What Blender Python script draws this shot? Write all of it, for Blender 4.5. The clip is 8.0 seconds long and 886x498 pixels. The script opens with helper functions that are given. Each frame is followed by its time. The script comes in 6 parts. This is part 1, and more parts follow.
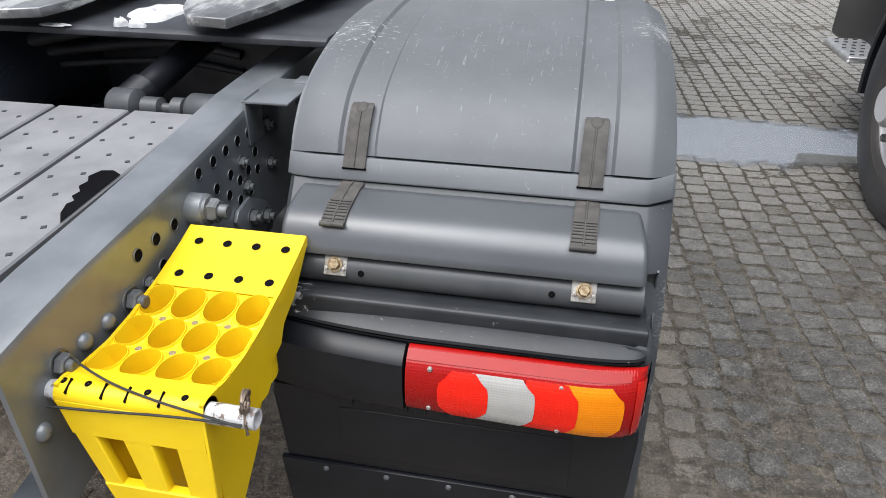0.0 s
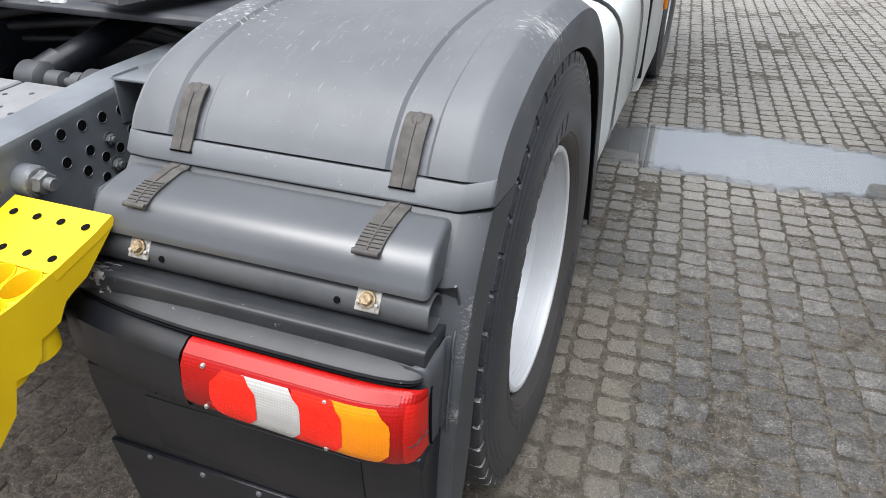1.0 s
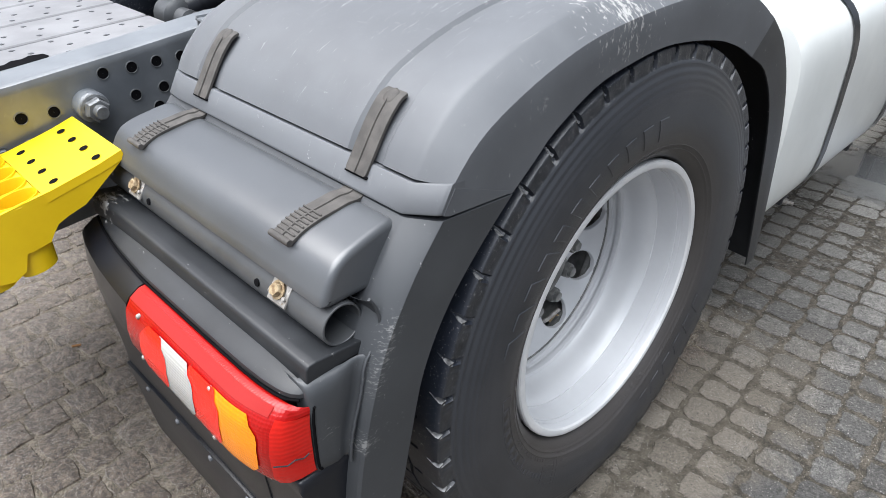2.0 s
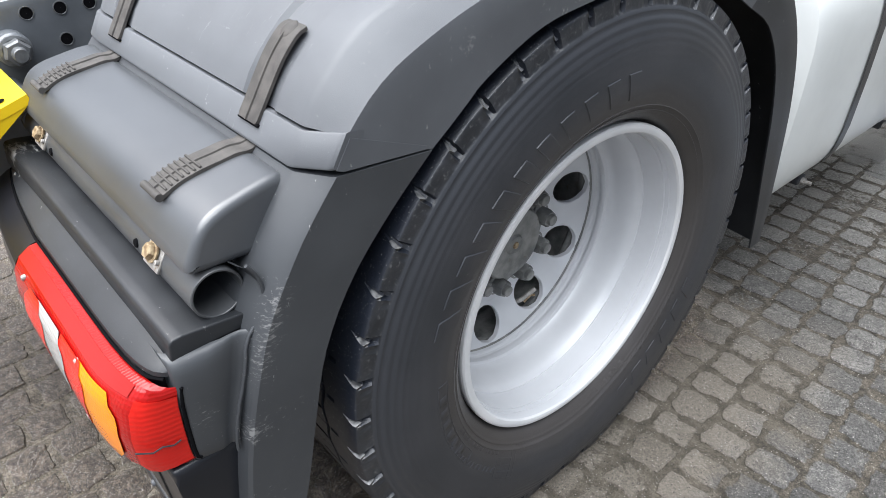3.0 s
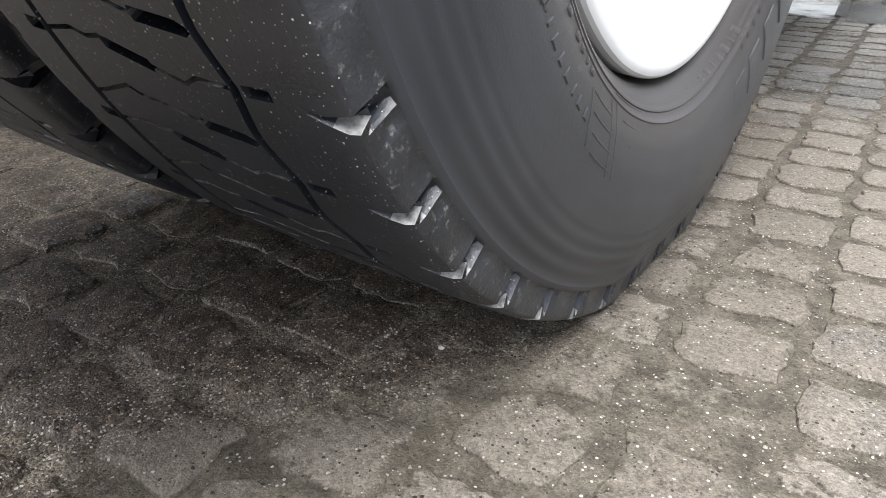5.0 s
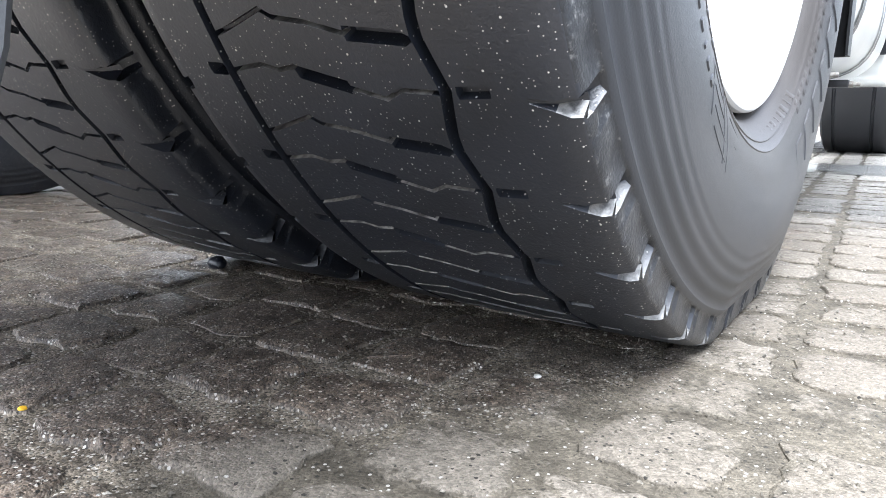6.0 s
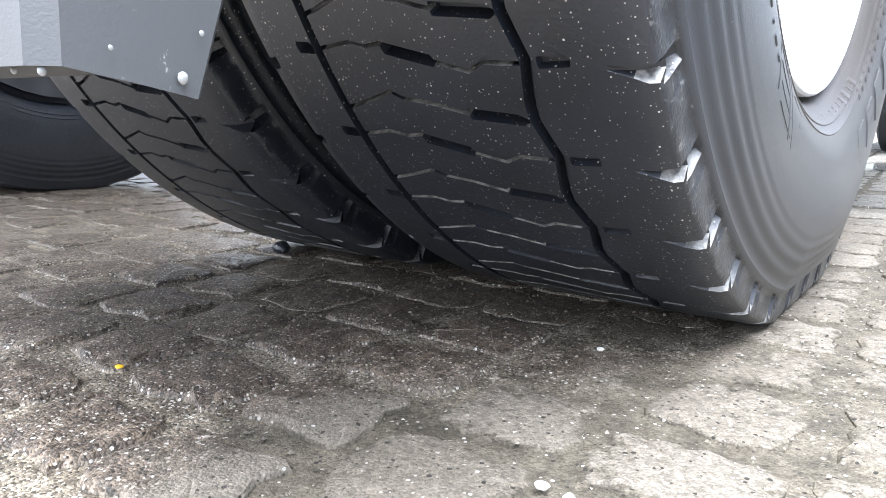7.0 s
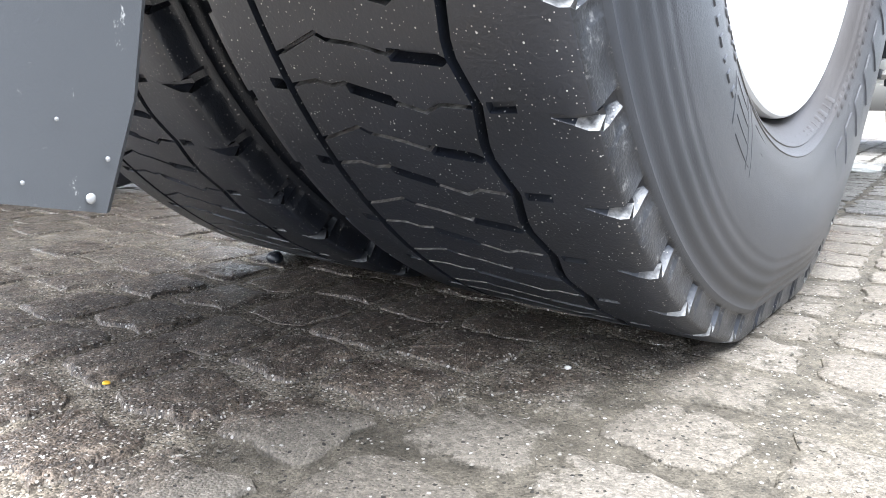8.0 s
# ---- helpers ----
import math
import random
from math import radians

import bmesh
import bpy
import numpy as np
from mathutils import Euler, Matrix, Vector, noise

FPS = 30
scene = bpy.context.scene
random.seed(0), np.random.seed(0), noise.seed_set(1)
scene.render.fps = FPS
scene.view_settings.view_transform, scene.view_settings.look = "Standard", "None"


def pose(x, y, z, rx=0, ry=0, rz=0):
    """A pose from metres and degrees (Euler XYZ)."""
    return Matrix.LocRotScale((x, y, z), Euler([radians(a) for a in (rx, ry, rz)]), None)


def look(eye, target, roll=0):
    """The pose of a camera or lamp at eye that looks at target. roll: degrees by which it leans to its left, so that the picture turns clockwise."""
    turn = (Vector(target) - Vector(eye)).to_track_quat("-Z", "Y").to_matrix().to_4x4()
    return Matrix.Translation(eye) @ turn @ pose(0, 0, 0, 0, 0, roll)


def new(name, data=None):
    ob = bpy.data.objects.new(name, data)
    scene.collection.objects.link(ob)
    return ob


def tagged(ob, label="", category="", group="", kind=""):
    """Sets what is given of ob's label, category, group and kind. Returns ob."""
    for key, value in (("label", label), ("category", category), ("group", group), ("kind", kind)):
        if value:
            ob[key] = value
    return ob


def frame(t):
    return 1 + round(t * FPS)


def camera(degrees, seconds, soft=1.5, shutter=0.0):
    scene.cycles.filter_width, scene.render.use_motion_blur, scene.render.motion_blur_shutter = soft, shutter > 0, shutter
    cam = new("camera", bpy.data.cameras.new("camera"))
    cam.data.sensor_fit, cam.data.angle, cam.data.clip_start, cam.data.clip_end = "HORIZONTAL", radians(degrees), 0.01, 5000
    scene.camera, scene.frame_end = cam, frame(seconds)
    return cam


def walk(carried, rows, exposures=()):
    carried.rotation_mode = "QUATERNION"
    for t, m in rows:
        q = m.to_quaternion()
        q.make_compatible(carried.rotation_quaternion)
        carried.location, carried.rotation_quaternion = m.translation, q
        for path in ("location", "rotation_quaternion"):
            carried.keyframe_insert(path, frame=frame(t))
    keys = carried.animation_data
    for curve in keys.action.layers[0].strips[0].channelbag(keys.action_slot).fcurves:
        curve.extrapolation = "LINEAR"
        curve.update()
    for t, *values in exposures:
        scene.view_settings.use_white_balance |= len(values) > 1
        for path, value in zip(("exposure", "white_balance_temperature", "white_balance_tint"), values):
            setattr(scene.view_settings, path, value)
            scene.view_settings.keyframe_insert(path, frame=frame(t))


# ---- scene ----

# ---------------------------------------------------------------- camera and walk
cam = camera(65.6, 8.0, soft=0.6)
PATH = [
    (0.0, -0.1613, -1.6006, 1.4244, 11.05, -30.53, 0.08),
    (0.5, 0.0947, -1.5911, 1.4360, 17.01, -30.96, -0.00),
    (1.0, 0.2755, -1.4000, 1.3769, 20.55, -30.21, 0.44),
    (1.2, 0.3380, -1.3107, 1.3691, 25.97, -30.06, 0.13),
    (2.3, 0.5760, -0.9468, 1.2993, 47.72, -33.13, 0.55),
    (2.5, 0.5840, -0.9053, 1.2848, 48.08, -33.54, 0.61),
    (3.0, 0.5696, -0.8463, 1.2417, 48.32, -33.92, 0.24),
    (3.5, 0.4943, -0.7647, 1.1084, 48.39, -34.32, 0.17),
    (4.0, 0.3630, -0.7025, 0.8085, 44.79, -32.90, 0.00),
    (4.2, 0.3222, -0.6766, 0.6923, 43.36, -32.73, 0.03),
    (4.4, 0.2875, -0.6430, 0.5921, 42.08, -33.00, -0.46),
    (4.5, 0.2732, -0.6419, 0.5406, 40.78, -32.74, 0.04),
    (4.7, 0.2503, -0.6489, 0.4468, 38.57, -31.65, 0.25),
    (5.8, 0.1520, -0.7018, 0.2296, 33.80, -11.62, 0.09),
    (6.0, 0.1473, -0.7168, 0.2025, 34.76, -11.41, 0.54),
    (6.5, 0.1378, -0.7500, 0.1787, 37.74, -10.96, 0.59),
    (7.0, 0.1454, -0.7498, 0.1839, 38.18, -11.09, 0.35),
    (7.5, 0.1484, -0.7527, 0.1862, 38.32, -11.09, 0.44),
    (8.0, 0.1810, -0.7432, 0.2108, 39.24, -11.60, 0.37),
]


def aim(x, y, z, yaw, pitch, roll):
    return pose(x, y, z, 0, 0, yaw) @ pose(0, 0, 0, 90 + pitch, 0, 0) @ pose(0, 0, 0, 0, 0, roll)


EXPOSURES = [(0.0, 0.60, 6400, 10), (0.5, 0.82, 6400, 10), (1.2, 0.96, 6400, 10), (2.5, 1.24, 6300, 10), (3.5, 1.42, 6350, 10), (4.0, 1.76, 6500, 10), (4.5, 1.80, 6800, 11), (5.8, 2.92, 6150, 10), (6.5, 3.27, 6150, 10), (8.0, 3.17, 6150, 10)]
walk(cam, [(t, aim(*r)) for t, *r in PATH], EXPOSURES)

# ---------------------------------------------------------------- world and sun
world = bpy.data.worlds.new("overcast_sky")
scene.world = world
world.use_nodes = True
wn = world.node_tree
sky = wn.nodes.new("ShaderNodeTexSky")
sky.sky_type = "NISHITA"
sky.sun_disc = False
sky.sun_elevation, sky.sun_rotation = radians(64), radians(235)
sky.air_density, sky.dust_density, sky.ozone_density = 1.0, 5.0, 2.0
hsv = wn.nodes.new("ShaderNodeHueSaturation")
hsv.inputs["Saturation"].default_value = 0.45
wn.links.new(sky.outputs[0], hsv.inputs["Color"])
bg = wn.nodes["Background"]
wn.links.new(hsv.outputs[0], bg.inputs["Color"])
bg.inputs["Strength"].default_value = 0.10

sun = new("sun", bpy.data.lights.new("sun", "SUN"))
sun.data.energy, sun.data.angle, sun.data.color = 3.0, radians(70), (0.97, 0.99, 1.0)
sun.matrix_world = look((0.25, -1.8, 6.0), (0, 0, 0))


# ---------------------------------------------------------------- materials
def ramp_between(nt, fac, lo, hi):
    m = nt.nodes.new("ShaderNodeMix")
    m.data_type = "RGBA"
    m.inputs["A"].default_value = (*lo, 1)
    m.inputs["B"].default_value = (*hi, 1)
    nt.links.new(fac, m.inputs["Factor"])
    return m.outputs["Result"]


def noise_node(nt, scale, detail=4.0, rough=0.6, stretch=None):
    tc = nt.nodes.new("ShaderNodeTexCoord")
    n = nt.nodes.new("ShaderNodeTexNoise")
    n.inputs["Scale"].default_value = scale
    n.inputs["Detail"].default_value = detail
    n.inputs["Roughness"].default_value = rough
    if stretch:
        mp = nt.nodes.new("ShaderNodeMapping")
        mp.inputs["Scale"].default_value = stretch
        nt.links.new(tc.outputs["Object"], mp.inputs["Vector"])
        nt.links.new(mp.outputs["Vector"], n.inputs["Vector"])
    else:
        nt.links.new(tc.outputs["Object"], n.inputs["Vector"])
    return n


def curve_step(nt, value, lo, hi):
    mr = nt.nodes.new("ShaderNodeMapRange")
    mr.interpolation_type = "SMOOTHSTEP"
    mr.inputs["From Min"].default_value, mr.inputs["From Max"].default_value = lo, hi
    nt.links.new(value, mr.inputs["Value"])
    return mr.outputs["Result"]


def blend(nt, fac, a, b):
    m = nt.nodes.new("ShaderNodeMix")
    m.data_type = "RGBA"
    nt.links.new(fac, m.inputs["Factor"])
    for sock, v in (("A", a), ("B", b)):
        if isinstance(v, tuple):
            m.inputs[sock].default_value = (*v, 1)
        else:
            nt.links.new(v, m.inputs[sock])
    return m.outputs["Result"]


def surface(name, lo, hi, rough=(0.4, 0.6), metal=0.0, scale=6.0, grain=250.0, bump=0.15, bump_dist=0.0006,
            wear=None, wear_scale=18.0, wear_range=(0.62, 0.72), wear_stretch=None, spec=0.5, coat=0.0):
    """A two-scale surface: broad stains from lo to hi, fine grain in the relief, worn patches on top."""
    m = bpy.data.materials.new(name)
    m.use_nodes = True
    nt = m.node_tree
    b = nt.nodes["Principled BSDF"]
    broad = noise_node(nt, scale)
    fine = noise_node(nt, grain, 3.0)
    col = ramp_between(nt, curve_step(nt, broad.outputs["Fac"], 0.3, 0.7), lo, hi)
    if wear:
        wn_ = noise_node(nt, wear_scale, 8.0, 0.7, wear_stretch)
        col = blend(nt, curve_step(nt, wn_.outputs["Fac"], *wear_range), col, wear)
    nt.links.new(col, b.inputs["Base Color"])
    mr = nt.nodes.new("ShaderNodeMapRange")
    mr.inputs["To Min"].default_value, mr.inputs["To Max"].default_value = rough
    mixn = nt.nodes.new("ShaderNodeMath")
    mixn.operation = "ADD"
    half = nt.nodes.new("ShaderNodeMath")
    half.operation = "MULTIPLY"
    half.inputs[1].default_value = 0.5
    nt.links.new(fine.outputs["Fac"], half.inputs[0])
    half2 = nt.nodes.new("ShaderNodeMath")
    half2.operation = "MULTIPLY"
    half2.inputs[1].default_value = 0.5
    nt.links.new(broad.outputs["Fac"], half2.inputs[0])
    nt.links.new(half.outputs[0], mixn.inputs[0])
    nt.links.new(half2.outputs[0], mixn.inputs[1])
    nt.links.new(mixn.outputs[0], mr.inputs["Value"])
    nt.links.new(mr.outputs["Result"], b.inputs["Roughness"])
    b.inputs["Metallic"].default_value = metal
    b.inputs["Specular IOR Level"].default_value = spec
    b.inputs["Coat Weight"].default_value = coat
    b.inputs["Coat Roughness"].default_value = 0.35
    if bump:
        bp = nt.nodes.new("ShaderNodeBump")
        bp.inputs["Strength"].default_value = bump
        bp.inputs["Distance"].default_value = bump_dist
        nt.links.new(fine.outputs["Fac"], bp.inputs["Height"])
        nt.links.new(bp.outputs["Normal"], b.inputs["Normal"])
    return m


def scuffed(m, spots, colour, scale=60.0, stretch=(1.0, 1.0, 1.0), lo=0.60, hi=0.72):
    """Adds pale scuffs that gather round a few places, each (x, y, z, reach, weight)."""
    nt = m.node_tree
    b = nt.nodes["Principled BSDF"]
    old = b.inputs["Base Color"].links[0].from_socket
    n = noise_node(nt, scale, 10.0, 0.75, stretch)
    total = n.outputs["Fac"]
    geo = nt.nodes.new("ShaderNodeNewGeometry")
    for x, y, z, reach, weight in spots:
        d = nt.nodes.new("ShaderNodeVectorMath")
        d.operation = "DISTANCE"
        nt.links.new(geo.outputs["Position"], d.inputs[0])
        d.inputs[1].default_value = (x, y, z)
        mr = nt.nodes.new("ShaderNodeMapRange")
        mr.inputs["From Min"].default_value, mr.inputs["From Max"].default_value = reach, 0.0
        mr.inputs["To Min"].default_value, mr.inputs["To Max"].default_value = 0.0, weight
        nt.links.new(d.outputs["Value"], mr.inputs["Value"])
        add = nt.nodes.new("ShaderNodeMath")
        nt.links.new(total, add.inputs[0])
        nt.links.new(mr.outputs["Result"], add.inputs[1])
        total = add.outputs[0]
    nt.links.new(blend(nt, curve_step(nt, total, lo, hi), old, colour), b.inputs["Base Color"])
    return m


def mathn(nt, op, a, b=0.0, c=None):
    m = nt.nodes.new("ShaderNodeMath")
    m.operation = op
    for i, v in enumerate((a, b) if c is None else (a, b, c)):
        if isinstance(v, (int, float)):
            m.inputs[i].default_value = v
        else:
            nt.links.new(v, m.inputs[i])
    return m.outputs[0]


def specked(m, scale, share, size, colour):
    """Adds single grains: in a share of the cells of the given scale lies one spot."""
    nt = m.node_tree
    b = nt.nodes["Principled BSDF"]
    old = b.inputs["Base Color"].links[0].from_socket
    geo = nt.nodes.new("ShaderNodeTexCoord")
    v = nt.nodes.new("ShaderNodeTexVoronoi")
    v.inputs["Scale"].default_value = scale
    nt.links.new(geo.outputs["Object"], v.inputs["Vector"])
    sep = nt.nodes.new("ShaderNodeSeparateColor")
    nt.links.new(v.outputs["Color"], sep.inputs[0])
    radius = mathn(nt, "MULTIPLY", sep.outputs[1], size)
    spot = mathn(nt, "MULTIPLY", mathn(nt, "LESS_THAN", v.outputs["Distance"], radius), mathn(nt, "LESS_THAN", sep.outputs[0], share))
    nt.links.new(blend(nt, spot, old, colour), b.inputs["Base Color"])
    return m


PLASTIC = surface("grey_black_plastic", (0.080, 0.085, 0.094), (0.110, 0.117, 0.128), (0.52, 0.66), scale=4, grain=900, bump=0.22, spec=0.8)
specked(PLASTIC, 60, 0.10, 0.05, (0.22, 0.22, 0.21))
scuffed(PLASTIC, [(0.0, -0.12, 1.09, 0.14, 0.16), (-0.62, -0.22, 1.08, 0.17, 0.15), (-0.6, -0.70, 0.775, 0.06, 0.22), (-0.62, -0.66, 0.84, 0.06, 0.16)],
        (0.36, 0.36, 0.35), 60.0, (1.0, 2.0, 1.0), 0.64, 0.70)
scuffed(PLASTIC, [(-0.3, -0.2, 1.08, 0.6, 0.09)], (0.19, 0.195, 0.20), 18.0, (9.0, 1.0, 1.0), 0.67, 0.70)
scuffed(PLASTIC, [(-0.3, -0.2, 1.08, 0.7, 0.10)], (0.17, 0.175, 0.18), 26.0, (1.0, 7.0, 1.0), 0.70, 0.73)
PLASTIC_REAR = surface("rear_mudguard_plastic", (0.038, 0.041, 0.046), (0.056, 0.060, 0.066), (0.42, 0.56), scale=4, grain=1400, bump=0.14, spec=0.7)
scuffed(PLASTIC_REAR, [(0.02, -0.592, 0.785, 0.040, 0.17), (0.02, -0.612, 0.745, 0.040, 0.18), (0.02, -0.630, 0.705, 0.036, 0.16), (0.02, -0.651, 0.620, 0.034, 0.20), (0.02, -0.61, 0.62, 0.06, 0.06),
                  (0.0, -0.695, 0.66, 0.05, 0.12), (0.02, -0.64, 0.50, 0.06, 0.07)],
        (0.20, 0.20, 0.198), 110.0, (1.0, 1.0, 2.6), 0.64, 0.76)
scuffed(PLASTIC_REAR, [(-0.6, -0.70, 0.775, 0.06, 0.22), (-0.62, -0.66, 0.84, 0.06, 0.16)], (0.36, 0.36, 0.35), 60.0, (1.0, 2.0, 1.0), 0.64, 0.70)
PLASTIC_PANEL = surface("panel_plastic", (0.054, 0.058, 0.064), (0.074, 0.079, 0.086), (0.28, 0.38), scale=4, grain=1400, bump=0.14, spec=0.95)
PLASTIC_LEDGE = surface("dark_ledge_plastic", (0.018, 0.0195, 0.022), (0.032, 0.034, 0.038), (0.36, 0.48), scale=6, grain=1400, bump=0.12, spec=0.42)
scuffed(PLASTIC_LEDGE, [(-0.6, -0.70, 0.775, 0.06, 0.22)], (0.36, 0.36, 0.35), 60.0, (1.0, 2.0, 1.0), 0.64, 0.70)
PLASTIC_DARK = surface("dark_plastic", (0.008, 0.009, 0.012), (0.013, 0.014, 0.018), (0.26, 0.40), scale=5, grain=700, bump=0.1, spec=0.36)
RUBBER_STRAP = surface("strap_rubber", (0.050, 0.046, 0.043), (0.085, 0.078, 0.072), (0.6, 0.8), scale=40, grain=500, bump=0.3)
TYRE = surface("tyre_rubber", (0.030, 0.033, 0.039), (0.046, 0.048, 0.055), (0.32, 0.45), scale=7, grain=700, bump=0.35,
               wear=(0.058, 0.056, 0.056), wear_scale=4, wear_range=(0.55, 0.85))
specked(TYRE, 160, 0.05, 0.10, (0.20, 0.19, 0.18))


def bead_dust(m, r0, r1, colour):
    """Brown road dust that thins out from the bead of the tyre towards its shoulder."""
    nt = m.node_tree
    b = nt.nodes["Principled BSDF"]
    old = b.inputs["Base Color"].links[0].from_socket
    tc = nt.nodes.new("ShaderNodeTexCoord")
    sep = nt.nodes.new("ShaderNodeSeparateXYZ")
    nt.links.new(tc.outputs["Object"], sep.inputs[0])
    r = mathn(nt, "SQRT", mathn(nt, "ADD", mathn(nt, "MULTIPLY", sep.outputs[1], sep.outputs[1]), mathn(nt, "MULTIPLY", sep.outputs[2], sep.outputs[2])))
    r = mathn(nt, "MULTIPLY_ADD", noise_node(nt, 14.0, 8.0, 0.7).outputs["Fac"], 0.035, r)
    dusty = blend(nt, mathn(nt, "MULTIPLY", curve_step(nt, r, r1, r0), 0.45), old, colour)
    # rubbed rings that run round the wall
    rings = nt.nodes.new("ShaderNodeTexNoise")
    rings.noise_dimensions = "1D"
    rings.inputs["Scale"].default_value, rings.inputs["Detail"].default_value, rings.inputs["Roughness"].default_value = 70.0, 5.0, 0.65
    nt.links.new(r, rings.inputs["W"])
    gain = nt.nodes.new("ShaderNodeVectorMath")
    gain.operation = "SCALE"
    nt.links.new(dusty, gain.inputs[0])
    nt.links.new(mathn(nt, "MULTIPLY_ADD", rings.outputs["Fac"], 0.5, 0.72), gain.inputs["Scale"])
    # the shoulder is rubbed clean of dust
    nt.links.new(blend(nt, mathn(nt, "MULTIPLY", curve_step(nt, r, 0.447, 0.502), 0.9), gain.outputs[0], (0.038, 0.041, 0.048)), b.inputs["Base Color"])


bead_dust(TYRE, 0.335, 0.405, (0.088, 0.074, 0.062))
TREAD = surface("tread_rubber", (0.0085, 0.0115, 0.0185), (0.015, 0.0195, 0.031), (0.34, 0.48), scale=12, grain=380, bump=0.4, bump_dist=0.001, spec=0.85)
specked(TREAD, 300, 0.30, 0.22, (0.60, 0.59, 0.56))
specked(TREAD, 620, 0.16, 0.35, (0.40, 0.39, 0.37))
SCUFFED_RUBBER = surface("scuffed_shoulder_rubber", (0.022, 0.024, 0.028), (0.038, 0.040, 0.045), (0.27, 0.40), scale=18, grain=420, bump=0.6, bump_dist=0.001,
                         wear=(0.16, 0.16, 0.16), wear_scale=170, wear_range=(0.55, 0.70))
# pale rubber wall: sky glint painted in notches, stone dust in narrow grooves
GROOVE_DUST_NOTCH_GLINT = surface("groove_dust_and_notch_glint", (0.07, 0.07, 0.072), (0.36, 0.36, 0.355), (0.30, 0.45), scale=130, grain=500, bump=0.5)
RIM_PAINT = surface("silver_wheel_paint", (0.58, 0.59, 0.61), (0.66, 0.67, 0.69), (0.38, 0.48), metal=0.10, coat=0.25, scale=5, grain=200, bump=0.05,
                    wear=(0.30, 0.28, 0.26), wear_scale=35, wear_range=(0.72, 0.8))
FLANGE_PAINT = surface("pale_flange_paint", (0.66, 0.67, 0.68), (0.77, 0.77, 0.77), (0.32, 0.45), scale=9, grain=260, bump=0.08, wear=(0.22, 0.20, 0.18), wear_scale=60, wear_range=(0.72, 0.78))
HUB = surface("oiled_hub_and_shaded_rim_steel", (0.12, 0.125, 0.125), (0.30, 0.30, 0.285), (0.40, 0.6), metal=0.3, scale=20, grain=300, bump=0.3,
              wear=(0.15, 0.12, 0.085), wear_scale=26, wear_range=(0.60, 0.72))
CHASSIS = surface("grey_chassis_paint", (0.108, 0.118, 0.130), (0.166, 0.178, 0.192), (0.27, 0.38), scale=8, grain=300, bump=0.04, spec=1.0, coat=0.3,
                  wear=(0.20, 0.205, 0.21), wear_scale=12, wear_range=(0.62, 0.78))
TUBE = surface("tube_paint", (0.050, 0.053, 0.057), (0.075, 0.078, 0.082), (0.32, 0.42), scale=10, grain=400, bump=0.08)
ZINC = surface("zinc_plate", (0.26, 0.245, 0.225), (0.50, 0.48, 0.455), (0.45, 0.7), metal=0.4, scale=80, grain=500, bump=0.6, wear=(0.22, 0.15, 0.09), wear_scale=130, wear_range=(0.56, 0.66))
ZINC_DULL = surface("dull_zinc_bolt", (0.13, 0.136, 0.142), (0.21, 0.216, 0.222), (0.40, 0.58), metal=0.5, scale=60, grain=400, bump=0.3)
BRASS = surface("rusty_gilt_bolt", (0.20, 0.13, 0.07), (0.48, 0.38, 0.24), (0.5, 0.7), metal=0.4, scale=160, grain=500, bump=0.8)
YELLOW = surface("yellow_chock_plastic", (0.80, 0.53, 0.003), (0.88, 0.61, 0.006), (0.4, 0.5), scale=8, grain=400, bump=0.06)
PIN = surface("white_worn_pin", (0.42, 0.42, 0.43), (0.62, 0.62, 0.62), (0.4, 0.6), scale=30, grain=300, bump=0.2,
              wear=(0.16, 0.12, 0.10), wear_scale=55, wear_range=(0.54, 0.60))
WIRE = surface("black_cord", (0.015, 0.015, 0.015), (0.03, 0.03, 0.03), (0.6, 0.8), bump=0)
SPRING = surface("rusty_clip_steel", (0.16, 0.12, 0.09), (0.25, 0.2, 0.16), (0.4, 0.6), metal=0.7, scale=60, bump=0.2)
STEEL = surface("worn_plate_steel", (0.14, 0.14, 0.145), (0.28, 0.28, 0.285), (0.3, 0.5), metal=0.6, scale=12, grain=150, bump=0.3,
                wear=(0.55, 0.55, 0.54), wear_scale=14, wear_range=(0.50, 0.60), wear_stretch=(1.0, 0.22, 1.0))
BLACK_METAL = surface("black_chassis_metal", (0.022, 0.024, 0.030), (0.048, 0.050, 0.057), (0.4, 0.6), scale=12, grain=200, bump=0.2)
COVER = surface("cover_plate_plastic", (0.16, 0.16, 0.168), (0.22, 0.22, 0.228), (0.5, 0.65), scale=8, grain=500, bump=0.12)
TANK = surface("white_silver_tank_paint", (0.62, 0.64, 0.63), (0.70, 0.72, 0.71), (0.3, 0.42), metal=0.1, scale=3, grain=100, bump=0.03)
TANK_GREY = surface("dull_grey_body_paint", (0.16, 0.165, 0.17), (0.20, 0.205, 0.21), (0.35, 0.5), scale=2, grain=100, bump=0.03)
SNOW = surface("white_grease", (0.42, 0.42, 0.43), (0.66, 0.66, 0.66), (0.5, 0.7), scale=40, grain=120, bump=0.7, bump_dist=0.004)
ALU = surface("aluminium_tread", (0.5, 0.5, 0.5), (0.65, 0.65, 0.65), (0.35, 0.5), metal=0.7, scale=30, bump=0.1)
DROP = surface("rain_drop_water", (0.20, 0.205, 0.21), (0.28, 0.285, 0.29), (0.04, 0.08), scale=40, bump=0, spec=1.0, coat=1.0)
# near-black painted on flat patches for unlit openings; also the black seals
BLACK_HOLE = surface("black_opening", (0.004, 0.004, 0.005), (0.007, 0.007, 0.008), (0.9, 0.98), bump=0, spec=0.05)


